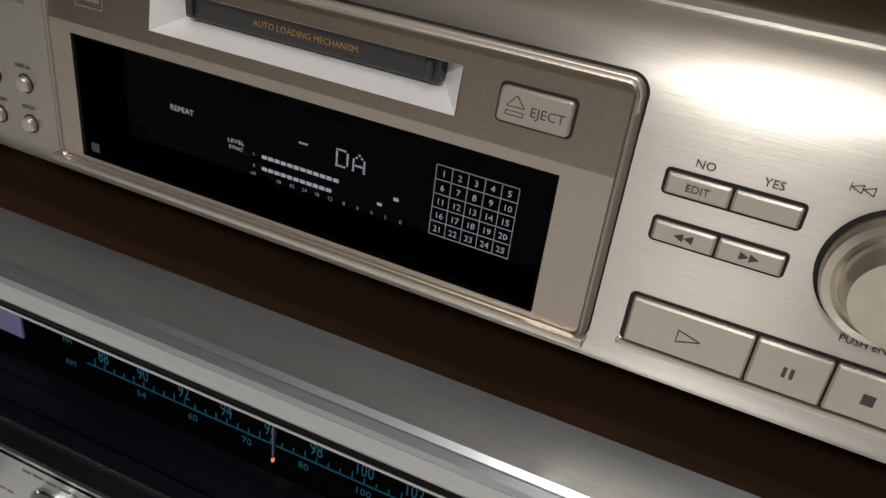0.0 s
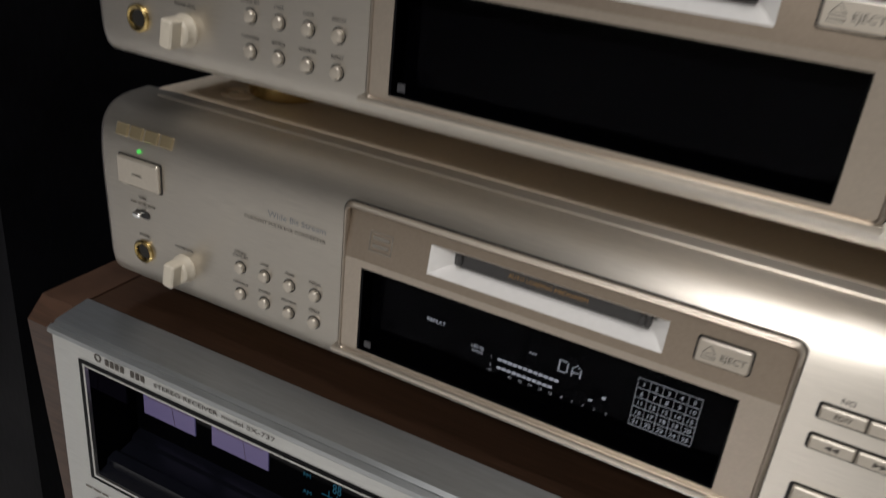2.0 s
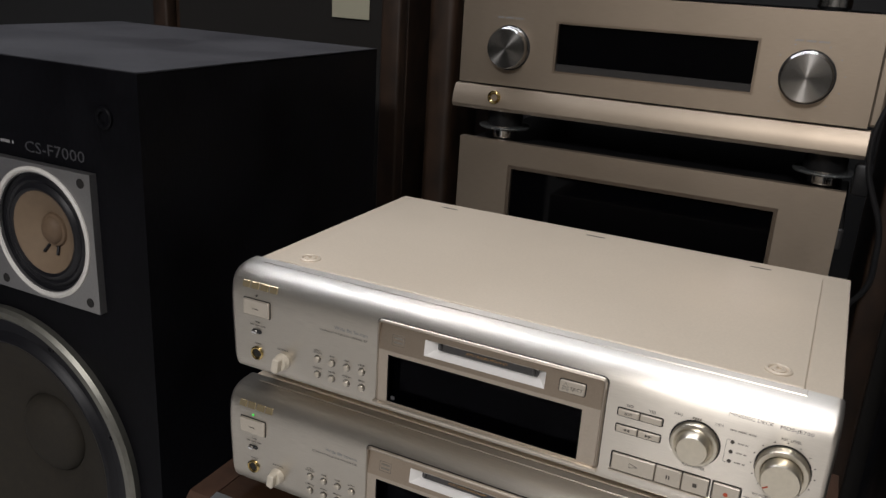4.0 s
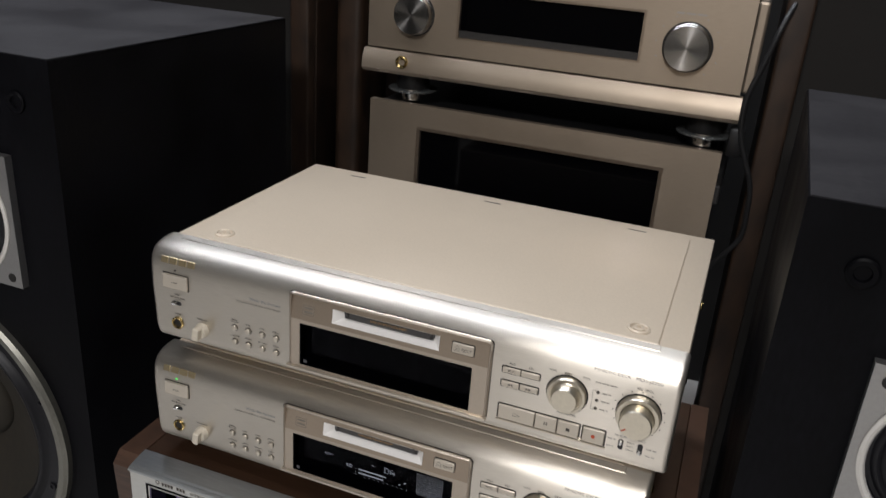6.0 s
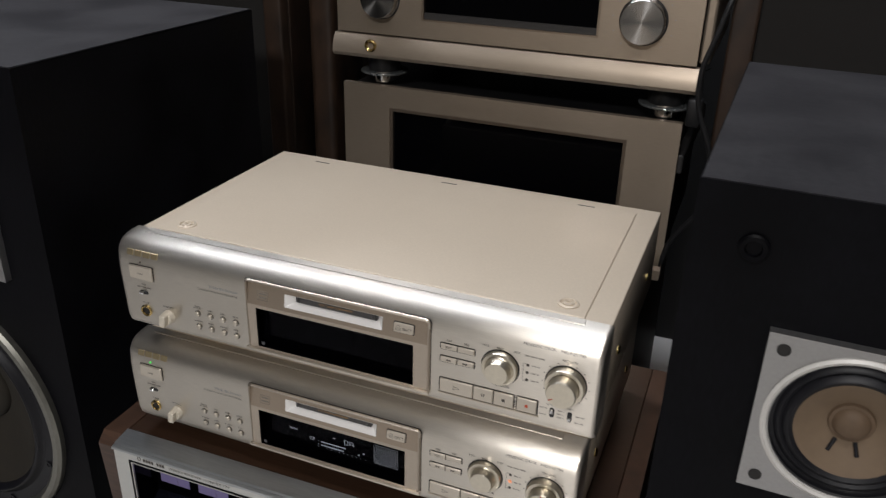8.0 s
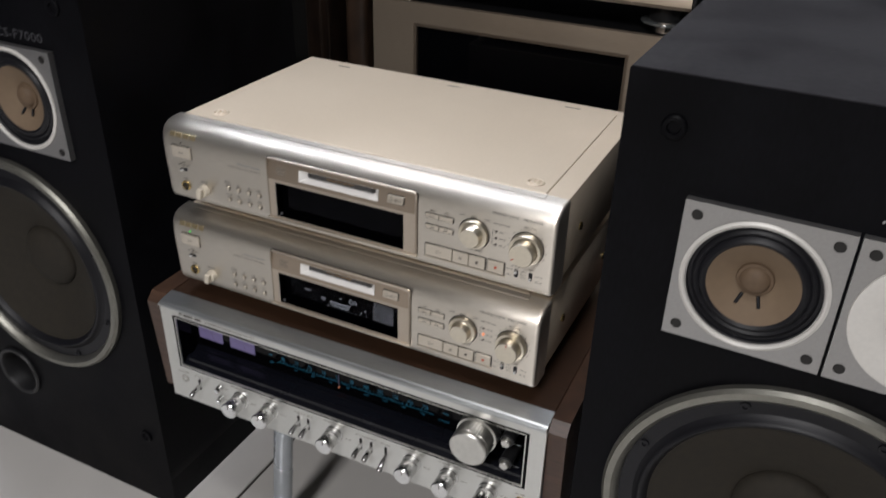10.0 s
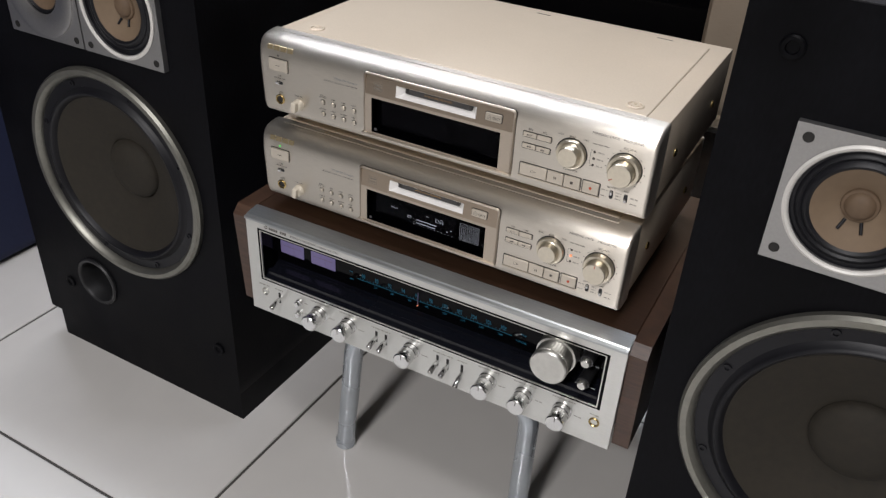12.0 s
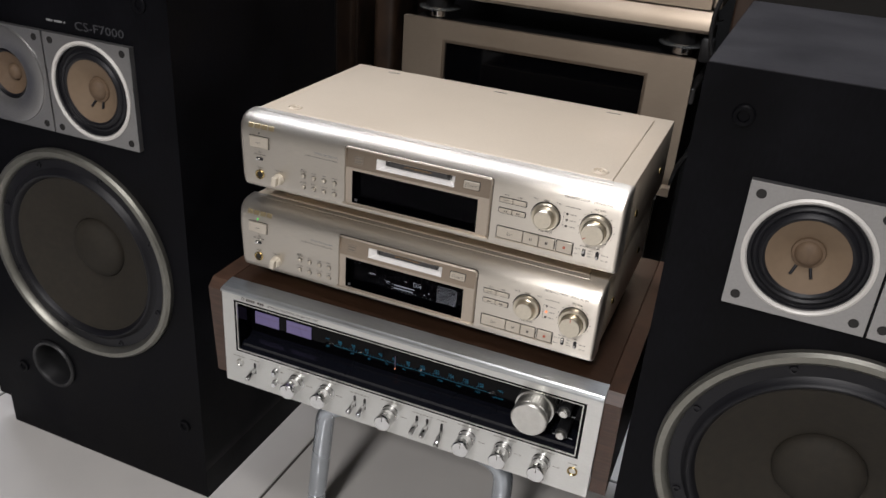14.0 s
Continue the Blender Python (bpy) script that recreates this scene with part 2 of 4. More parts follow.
def plate(x0, x1, z0, z1, holes, y0, y1, bm=None):
    """An upright plate from y0 (front) to y1 with rectangular openings (x0, x1, z0, z1) cut right through."""
    bm = bm or bmesh.new()
    xs = sorted({x0, x1, *[v for h in holes for v in h[:2]]})
    zs = sorted({z0, z1, *[v for h in holes for v in h[2:]]})
    solid = {}
    for i in range(len(xs) - 1):
        for k in range(len(zs) - 1):
            cx, cz = (xs[i] + xs[i + 1]) / 2, (zs[k] + zs[k + 1]) / 2
            solid[i, k] = not any(a < cx < b and c < cz < d for a, b, c, d in holes)
    vert = {}

    def v(i, k, y):
        if (i, k, y) not in vert:
            vert[i, k, y] = bm.verts.new((xs[i], y, zs[k]))
        return vert[i, k, y]

    for (i, k), full in solid.items():
        if not full:
            continue
        for y in (y0, y1):
            bm.faces.new((v(i, k, y), v(i + 1, k, y), v(i + 1, k + 1, y), v(i, k + 1, y)))
        for di, dk, a, b in ((-1, 0, (i, k), (i, k + 1)), (1, 0, (i + 1, k), (i + 1, k + 1)), (0, -1, (i, k), (i + 1, k)), (0, 1, (i, k + 1), (i + 1, k + 1))):
            if not solid.get((i + di, k + dk), False):
                bm.faces.new((v(*a, y0), v(*b, y0), v(*b, y1), v(*a, y1)))
    return bm


def outline(x0, x1, z0, z1, r, grow=0.0, seg=6):
    """The points of a rounded rectangle, moved outwards by grow."""
    rr, pts = max(r + grow, 0.00004), []
    x0, x1, z0, z1 = x0 - grow, x1 + grow, z0 - grow, z1 + grow
    for cx, cz, a0 in ((x1 - rr, z1 - rr, 0), (x0 + rr, z1 - rr, 90), (x0 + rr, z0 + rr, 180), (x1 - rr, z0 + rr, 270)):
        for i in range(seg + 1):
            a = radians(a0 + 90 * i / seg)
            pts.append((cx + rr * math.cos(a), cz + rr * math.sin(a)))
    return pts


def moulding(x0, x1, z0, z1, r, rows, seg=6, bm=None):
    """A rounded rectangular bead: rows of (growth of the outline, y), from the outside to the inside."""
    bm = bm or bmesh.new()
    rings = [[bm.verts.new((x, y, z)) for x, z in outline(x0, x1, z0, z1, r, g, seg)] for g, y in rows]
    n = len(rings[0])
    for a, b in zip(rings, rings[1:]):
        for i in range(n):
            bm.faces.new((a[i], a[(i + 1) % n], b[(i + 1) % n], b[i]))
    return bm


def lean(bm, z0, degrees):
    """Leans the part of bm above z0 backwards."""
    for v in bm.verts:
        v.co.y += max(0.0, v.co.z - z0) * math.tan(radians(degrees))
    return bm


def rounded_plate(x0, x1, z0, z1, r, y0, y1, bevel=0.0, seg=6, bm=None):
    """An upright slab with rounded corners, from y0 (front) to y1."""
    bm = bm or bmesh.new()
    pts = outline(x0, x1, z0, z1, r, 0.0, seg)
    if bevel:
        rows = [(y0, outline(x0, x1, z0, z1, r, -bevel, seg)), (y0 + bevel, pts), (y1, pts)]
    else:
        rows = [(y0, pts), (y1, pts)]
    rings = [[bm.verts.new((x, y, z)) for x, z in row] for y, row in rows]
    n = len(pts)
    for a, b in zip(rings, rings[1:]):
        for i in range(n):
            bm.faces.new((a[i], a[(i + 1) % n], b[(i + 1) % n], b[i]))
    bm.faces.new(rings[0])
    bm.faces.new(rings[-1])
    return bm


def prism(profile, x0, x1, bm=None):
    """A bar along x with the outline (y, z)."""
    bm = bm or bmesh.new()
    a = [bm.verts.new((x0, y, z)) for y, z in profile]
    b = [bm.verts.new((x1, y, z)) for y, z in profile]
    n = len(profile)
    for i in range(n):
        bm.faces.new((a[i], a[(i + 1) % n], b[(i + 1) % n], b[i]))
    bm.faces.new(a)
    bm.faces.new(b)
    return bm


def tube(points, r, seg=16, bm=None):
    """A round tube along a line of points."""
    bm = bm or bmesh.new()
    pts = [Vector(p) for p in points]
    rings = []
    side = None
    for i, p in enumerate(pts):
        way = (pts[min(i + 1, len(pts) - 1)] - pts[max(i - 1, 0)]).normalized()
        side = (side - way * side.dot(way)).normalized() if side else way.orthogonal().normalized()
        up = way.cross(side)
        rings.append([bm.verts.new(p + r * (math.cos(2 * math.pi * k / seg) * side + math.sin(2 * math.pi * k / seg) * up)) for k in range(seg)])
    for a, b in zip(rings, rings[1:]):
        for k in range(seg):
            bm.faces.new((a[k], a[(k + 1) % seg], b[(k + 1) % seg], b[k]))
    bm.faces.new(rings[0])
    bm.faces.new(rings[-1])
    return bm


def bend(points, r, seg=6):
    """The same line with its corners rounded."""
    pts = [Vector(p) for p in points]
    out = [pts[0]]
    for a, b, c in zip(pts, pts[1:], pts[2:]):
        p, q = b + (a - b).normalized() * r, b + (c - b).normalized() * r
        out += [p.lerp(b, t).lerp(b.lerp(q, t), t) for t in [i / seg for i in range(seg + 1)]]
    return out + [pts[-1]]


def words(body, x, z, height, mat, parent, y=-0.0003, align="LEFT", width=None, name="lettering", slant=0.0, tilt=0.0):
    """Printed words that face the viewer; x, z: the line's start and base. height: of the capitals. width: of the whole line."""
    cu = bpy.data.curves.new("lettering", "FONT")
    cu.body, cu.align_x, cu.shear, cu.resolution_u = body, align, slant, 2
    cu.size, cu.extrude = height / 0.7, 0.00004
    tmp = bpy.data.objects.new("lettering", cu)
    scene.collection.objects.link(tmp)
    bpy.context.view_layer.update()
    me = bpy.data.meshes.new_from_object(tmp.evaluated_get(bpy.context.evaluated_depsgraph_get()))
    bpy.data.objects.remove(tmp)
    bpy.data.curves.remove(cu)
    xs = [v.co.x for v in me.vertices]
    k = width / max(max(xs) - min(xs), 1e-6) if width and xs else 1.0
    me.transform(pose(x, y, z, 90 - tilt, 0, 0) @ Matrix.Diagonal((k, 1, 1, 1)))
    me.materials.append(mat)
    ob = new(name, me)
    ob.parent = parent
    return ob


def bars(x, z, width, height, mat, parent, y=-0.0003, name="lettering", bm=None):
    """A line of print that cannot be read: plain bars of its size."""
    bm = bmesh.new()
    n = max(1, round(width / (height * 0.95)))
    step = width / n
    for i in range(n):
        if n < 4 or i % 6 != 4:
            box(x + i * step, x + i * step + step * 0.68, y, y + 0.0002, z, z + height, bm=bm)
    return part(name, bm, mat, parent)


# ---- the room ----
def room():
    def setting(name, bm, mat, label, category):
        return tagged(part(name, bm, mat, None), label, category, kind="structure")

    setting("wall_north", box(-3.1, 3.1, 1.10, 1.2, 0, 2.6), DARK_WALL, "wall behind the hi-fi rack, coloured near-black for lack of light", "wall")
    setting("wall_south", box(-3.1, 3.1, -3.6, -3.5, 0, 2.6), WALL, "plain painted plaster wall facing the stack", "wall")
    setting("wall_east", box(3.0, 3.1, -3.5, 1.1, 0, 2.6), WALL, "plain painted plaster side wall", "wall")
    # out of view; near-black so that metal on the left reflects little light
    setting("wall_west", box(-3.1, -3.0, -3.5, 1.1, 0, 2.6), DARK_WALL, "unseen side wall, coloured near-black to cut reflected light", "wall")
    setting("ceiling", box(-3.1, 3.1, -3.6, 1.2, 2.6, 2.7), CEILING, "plain pale grey painted ceiling", "ceiling")
    # housings added above the lamps, all out of view
    for x, y, along in ((0.17, -2.60, 0.30), (0.45, -0.85, 0.50), (-0.70, 0.50, 1.25), (-0.86, 0.80, 0)):
        light = root("ceiling_light", x, y, 2.6, "unseen batten housing added above a room lamp", "ceiling light", "ceiling lights")
        a, b = (along, 0.16) if along else (0.14, 0.24)
        part("housing", box(-a, a, -b, b, -0.05, 0, 0.006), WALL, light)


room()


def floor():
    bed = box(-3.1, 3.1, -3.6, 1.2, -0.05, -0.0025)
    ob = tagged(part("floor", bed, GROUT, None), "pale polished square floor tiles with thin dark joints", "floor", kind="structure")
    size, gap = 0.527, 0.0045
    bm = box(gap / 2, size - gap / 2, gap / 2, size - gap / 2, -0.012, 0, 0.0012, 1)
    first = part("tile", bm, TILE, ob)
    for i in range(-5, 6):
        for k in range(-6, 3):
            x, y = -0.237 + i * size, -0.195 + k * size
            if x < -3.1 or x > 2.6 or y < -3.6 or y > 0.9:
                continue
            t = first if (i, k) == (0, 0) else first.copy()
            if t is not first:
                scene.collection.objects.link(t)
            t.location = (x, y, 0)


floor()


# ---- minidisc decks ----
DECK_W = 0.430


def deck():
    d = root("minidisc_deck", 0, 0, 0, "champagne brushed metal minidisc deck", "minidisc deck", "stacked minidisc decks")
    # front moulding: upright face, elliptic shoulder above, small lip below; its ends are rounded back
    prof = [(0.030, -0.005), (0.006, -0.005), (0.0025, -0.0035), (0.0006, -0.001), (0.0, 0.003), (0.0, 0.0064), (0.0, 0.0430), (0.0, 0.0498), (0.0, 0.0525)]
    prof += [(0.0001, 0.0570), (0.0006, 0.0620), (0.0014, 0.0665), (0.0030, 0.0702), (0.0058, 0.0738), (0.0098, 0.0765), (0.0148, 0.0782), (0.0210, 0.0792)]
    prof += [(0.030, 0.0795)]
    bm = bmesh.new()
    r, rings = 0.004, []
    stations = [(r - r * math.sin(radians(a)), r - r * math.cos(radians(a))) for a in (90, 70, 50, 30, 15, 0)]
    cuts = [(x, 0.0) for x in (0.1400, 0.1682, 0.2564, 0.2833)]
    stations = stations + cuts + [(DECK_W - x, i) for x, i in reversed(stations)]
    openings = ((0.1400, 0.2833, 0.0064, 0.0430), (0.1682, 0.2564, 0.0498, 0.0620))
    for x, inset in stations:
        ring = []
        for y, z in prof:
            up = max(0.0, (z - 0.0525) / 0.0271) ** 3
            out = 0.0042 * min(1.0, max(0.0, (z + 0.005) / 0.020)) if x < 0.01 else 0.0
            ring.append(bm.verts.new((x - out, min(y + inset * (1 - 0.6 * up), 0.030), z - inset * 0.5 * up if z > 0.05 else z)))
        rings.append(ring)
    n = len(prof)
    for a, b in zip(rings, rings[1:]):
        for i in range(n - 1):
            mx, mz = (a[i].co.x + b[i].co.x) / 2, (a[i].co.z + a[i + 1].co.z) / 2
            if not any(p < mx < q and u < mz < v for p, q, u, v in openings):
                bm.faces.new((a[i], a[i + 1], b[i + 1], b[i]))
    bm.faces.new(rings[0])
    bm.faces.new(rings[-1])
    face = part("front_panel", bm, BRUSHED, d, "brushed champagne front with a rounded shoulder", 35)
    # steel cover with a raised field, pressed grooves and screw caps
    cover = part("cover", box(0.0015, DECK_W - 0.0015, 0.0303, 0.268, -0.002, 0.0790, 0.0012, 2), COVER, d, "cream painted steel cover", 35)
    part("raised_field", box(0.018, DECK_W - 0.0225, 0.0302, 0.250, 0.0785, 0.0804, 0.0012, 3), COVER, cover, smooth=35)
    part("shoulder_strip", box(0.012, DECK_W - 0.0205, 0.0215, 0.0300, 0.0786, 0.0799, 0.0003, 1), BRUSHED, face)
    for x in (0.038, 0.391):
        part("screw_cap", lathe([(0.0088, 0.0798), (0.0084, 0.0812), (0.0068, 0.0818), (0.0060, 0.0812), (0.0055, 0.0799), (0.0048, 0.0799), (0.0043, 0.0815), (0.0018, 0.0818), (0.0015, 0.0806), (0, 0.0806)], (x, 0.047, 0), "z", 28), COVER, cover, smooth=30)
    for x in (0.055, 0.205, 0.350):
        part("vent_slot", box(x, x + 0.017, 0.2475, 0.2490, 0.0795, 0.0806), GAP, cover)
    for y in (0.075, 0.215):
        for x, s in ((DECK_W - 0.0015, 1), (0.0015, -1)):
            part("side_screw", lathe([(0.0042, 0), (0.0042, 0.001 * s), (0.0030, 0.0022 * s), (0, 0.0022 * s)], (x, y, 0.033), "x", 16), BRASS, cover, smooth=40)
    for x in (0.045, 0.398):
        for y in (0.066, 0.225):
            part("foot", lathe([(0.0155, -0.0270), (0.0178, -0.0258), (0.0185, -0.021), (0.0185, -0.008), (0.0172, -0.006), (0.016, -0.002), (0, -0.002)], (x, y, 0), "z", 32), BRASS, d, "brass foot", 30)
    # power button, timer switch, headphone socket and level knob
    part("gap", rounded_plate(0.0092, 0.0348, 0.0432, 0.0574, 0.001, -0.0002, 0.001), GAP, d)
    power = part("power_button", rounded_plate(0.0098, 0.0342, 0.0438, 0.0568, 0.001, -0.0022, 0.001, 0.0007), KEY, d, smooth=30)
    words("POWER", 0.0220, 0.0493, 0.0012, INK, power, -0.0024, "CENTER")
    words("TIMER", 0.0225, 0.0380, 0.0012, INK, face, align="CENTER")
    bars(0.0150, 0.0352, 0.0150, 0.0010, FAINT_INK, face)
    part("socket", rounded_plate(0.0172, 0.0262, 0.0288, 0.0322, 0.0016, -0.0003, 0.001), BLACK, d)
    switch = part("timer_switch", rounded_plate(0.0180, 0.0225, 0.0292, 0.0318, 0.0010, -0.0030, 0.0, 0.0005), CHROME, d, smooth=40)
    words("PHONES", 0.0225, 0.0198, 0.0012, INK, face, align="CENTER")
    jack = part("headphone_socket", lathe([(0.0056, -0.001), (0.0056, 0.0011), (0.0048, 0.0016), (0.0040, 0.0013), (0.0034, -0.0004), (0.0034, -0.004), (0, -0.004)], (0.0215, 0, 0.0120), "y", 32), BRASS, d, "gold headphone socket", 30)
    part("socket_bore", lathe([(0.0034, -0.0010), (0.0034, 0.0003), (0, 0.0003)], (0.0215, 0, 0.0120), "y", 20), GAP, jack)
    words("PHONE LEVEL", 0.0465, 0.0205, 0.0012, INK, face, align="CENTER")
    knob = part("level_knob", lathe([(0.0066, 0), (0.0066, 0.0010), (0.0060, 0.0018), (0.0058, 0.0046), (0.0050, 0.0054), (0, 0.0054)], (0.0460, 0, 0.0112), "y", 36), CREAM, d, "cream plastic level knob", 35)
    grip = rounded_plate(-0.0030, 0.0030, -0.0058, 0.0058, 0.0016, -0.0108, -0.0030, 0.0007)
    grip.transform(pose(0.0460, 0, 0.0112, 0, 8, 0))
    part("grip", grip, CREAM, knob, smooth=30)
    # eight round keys with their captions
    caps = (("CLOCK SET", "CHAR", "CLEAR", "DISPLAY"), ("CONTINUE", "SHUFFLE", "PROGRAM", "REPEAT"))
    for row, z in enumerate((0.0223, 0.0094)):
        for i in range(4):
            x = 0.0783 + 0.0130 * i
            part("key_ring", lathe([(0.0030, -0.0005), (0.0030, 0.0002), (0.0026, 0.0002), (0.0026, -0.0005)], (x, 0, z), "y", 24), GAP, d)
            part("round_key", lathe([(0.0024, -0.001), (0.0024, 0.0015), (0.0020, 0.0020), (0.0012, 0.0021), (0, 0.0021)], (x, 0, z), "y", 24), KEY, d, smooth=30)
            words(caps[row][i], x, z + 0.0048, 0.00115, INK, face, align="CENTER")
    words("SCROLL/", 0.0783, 0.0223 + 0.0066, 0.00115, INK, face, align="CENTER")
    words("Wide Bit Stream", 0.0930, 0.0508, 0.0026, GREY_INK, face, width=0.0285)
    words("CURRENT PULSE D/A CONVERTER", 0.0805, 0.0468, 0.0015, FAINT_INK, face, width=0.0410)
    # maker's mark as four plain raised gold shapes
    for i, (x, w) in enumerate(((0.0075, 0.0068), (0.0158, 0.0072), (0.0245, 0.0076), (0.0335, 0.0068))):
        a, b = (0.0652, 0.0704)
        mark = box(x, x + w, -0.0006, 0.0010, -0.0027, 0.0027, 0.0004, 1)
        mark.transform(pose(0, 0.0016, (a + b) / 2, -20, 0, 0))
        part("maker_mark", mark, GOLD_INK, d, "raised gold maker's mark")
    # centre panel: bronze band with the disc slot, champagne frame round the display
    x0, x1, z0, z1 = 0.1305, 0.2970, 0.0030, 0.0684
    dx0, dx1, dz0, dz1 = 0.1398, 0.2835, 0.0062, 0.0432
    sx0, sx1, sz0, sz1 = 0.1680, 0.2566, 0.0500, 0.0614
    zb = 0.0462
    rim = [(0.0006, 0.0004), (0.0005, -0.0006), (0.0, -0.0014), (-0.0004, -0.0024), (-0.0010, -0.0026), (-0.0016, -0.0021), (-0.0017, 0.0002)]
    part("panel_gap", moulding(x0, x1, z0, z1, 0.0035, [(0.0010, 0.0004), (0.0009, -0.0002), (0.0002, -0.0004), (0.0, 0.0004)], 8), GAP, d)
    edge = part("panel_edge", moulding(x0, x1, z0, z1, 0.0035, rim, 8), FRAME, d, "rounded champagne edge of the panel", 50)
    frame_low = part("display_frame", plate(x0 + 0.0012, x1 - 0.0012, z0 + 0.0012, zb, [(dx0, dx1, dz0, dz1)], -0.0018, 0.0002), FRAME, d, "satin champagne frame round the display")
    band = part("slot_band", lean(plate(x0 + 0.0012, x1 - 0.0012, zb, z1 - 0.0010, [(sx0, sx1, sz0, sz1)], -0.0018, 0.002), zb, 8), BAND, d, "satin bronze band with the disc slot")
    hook = tube(bend([(x0 + 0.004, -0.0016, z1 - 0.0001), (x1 - 0.0005, -0.0016, z1 - 0.0001), (x1 - 0.0005, -0.0016, z1 - 0.0070)], 0.003), 0.0008, 10)
    part("panel_lip", hook, CHAMPAGNE, edge, "bright bead along the panel's top", 60)
    part("panel_sill", box(x0 - 0.0022, x1 + 0.0006, -0.0040, 0.001, z0 - 0.0012, z0 + 0.0014, 0.0009, 2), CHAMPAGNE, frame_low, smooth=40)
    glass = part("display_window", box(dx0 - 0.0015, dx1 + 0.0015, 0.0078, 0.0100, dz0 - 0.005, dz1 + 0.0015), GLOSS_BLACK, d, "black display behind a smoked window")
    pane = part("window_pane", box(dx0 + 0.0002, dx1 - 0.0002, -0.0012, -0.0008, dz0 + 0.0002, dz1 - 0.0002), WINDOW, d, "smoked window pane")
    part("pane_edge", moulding(dx0, dx1, dz0, dz1, 0.0005, [(0.0, -0.0008), (-0.0001, -0.0016), (-0.0007, -0.0012), (-0.0008, -0.0004)], 3), GLOSS_BLACK, pane, "glossy edge of the pane", 30)
    part("remote_eye", box(0.1432, 0.1462, -0.0016, -0.0013, 0.0084, 0.0112), DIM_PRINT, pane)
    part("window_well", plate(dx0 - 0.002, dx1 + 0.002, dz0 - 0.006, dz1 + 0.003, [(dx0, dx1, dz0 - 0.004, dz1)], 0.0010, 0.0101), GLOSS_BLACK, d)
    # slot funnel: bright sloping floor and cheeks round the black shutter
    ix0, ix1, iz0, iz1, dep = 0.1768, 0.2502, 0.0548, 0.0606, 0.0044
    bm = bmesh.new()
    o = [bm.verts.new(p) for p in ((sx0, -0.0022, sz0), (sx1, -0.0022, sz0), (sx1, -0.0022, sz1), (sx0, -0.0022, sz1))]
    q = [bm.verts.new(p) for p in ((ix0, dep, iz0), (ix1, dep, iz0), (ix1, dep, iz1), (ix0, dep, iz1))]
    for i in range(4):
        bm.faces.new((o[i], o[(i + 1) % 4], q[(i + 1) % 4], q[i]))
    funnel = part("slot_funnel", lean(bm, zb, 8), SATIN, d, "bright bevelled mouth of the disc slot")
    shutter = part("slot_shutter", rounded_plate(ix0, ix1, iz0, iz1 + 0.0004, 0.0008, dep - 0.0022, dep + 0.002, 0.0004), DOOR, d, "grey-black disc shutter", 40)
    for x in (ix0 + 0.0025, ix1 - 0.0025):
        part("shutter_pin", rounded_plate(x - 0.0011, x + 0.0011, 0.0558, 0.0602, 0.0010, dep - 0.0040, dep - 0.0015, 0.0006), DOOR, shutter, smooth=40)
    words("AUTO LOADING MECHANISM", 0.1985, 0.0573, 0.0016, ORANGE_INK, shutter, dep - 0.0025, width=0.0300)
    # disc mark as a plain outlined square
    part("disc_mark", lean(plate(0.1420, 0.1520, 0.0512, 0.0592, [(0.1424, 0.1516, 0.0516, 0.0588)], -0.00195, -0.0015), zb, 8), FAINT_INK, band)
    for z in (0.0530, 0.0562):
        part("disc_mark", lean(box(0.1434, 0.1506, -0.00195, -0.0015, z, z + 0.0014), zb, 8), FAINT_INK, band)
    part("gap", lean(rounded_plate(0.2660, 0.2842, 0.0516, 0.0606, 0.0014, -0.00205, 0.001), zb, 8), GAP, d)
    eject = part("eject_button", lean(rounded_plate(0.2666, 0.2836, 0.0522, 0.0600, 0.0011, -0.0034, 0.001, 0.0005), zb, 8), KEY, d, smooth=30)
    words("EJECT", 0.2742, 0.0548, 0.0021, INK, eject, -0.00225, width=0.0078, tilt=8)
    bm = bmesh.new()
    for p, q in (((0.2687, 0.0560), (0.2728, 0.0560)), ((0.2687, 0.0560), (0.27075, 0.0585)), ((0.27075, 0.0585), (0.2728, 0.0560)), ((0.2687, 0.0550), (0.2728, 0.0550)), ((0.2687, 0.0541), (0.2728, 0.0541)), ((0.2687, 0.0541), (0.2687, 0.0550)), ((0.2728, 0.0541), (0.2728, 0.0550))):
        tube([(p[0], -0.0034, p[1]), (q[0], -0.0034, q[1])], 0.00012, 5, bm)
    part("symbol", lean(bm, zb, 8), INK, eject)
    # edit and search keys
    for z0b, z1b in ((0.0462, 0.0508), (0.0348, 0.0394)):
        part("gap", rounded_plate(0.3052, 0.3342, z0b - 0.0008, z1b + 0.0008, 0.0012, -0.0002, 0.001), GAP, d)
        for a, b in ((0.3060, 0.3193), (0.3199, 0.3334)):
            key = part("edit_key", rounded_plate(a, b, z0b, z1b, 0.0004, -0.0015, 0.001, 0.0005), KEY, d, smooth=30)
            if z0b > 0.04 and a < 0.31:
                words("EDIT", (a + b) / 2, 0.0477, 0.0017, INK, key, -0.0017, "CENTER")
            if z0b < 0.04:
                bm, s = bmesh.new(), -1 if a < 0.31 else 1
                for k in (-1, 0):
                    cx = (a + b) / 2 + k * 0.0021 * s + 0.001 * s
                    vs = [bm.verts.new(p) for p in ((cx - 0.0010 * s, -0.0016, 0.0361), (cx + 0.0011 * s, -0.0016, 0.0371), (cx - 0.0010 * s, -0.0016, 0.0381))]
                    bm.faces.new(vs)
                part("symbol", bm, INK, key)
    words("NO", 0.3128, 0.0530, 0.0019, INK, face, align="CENTER")
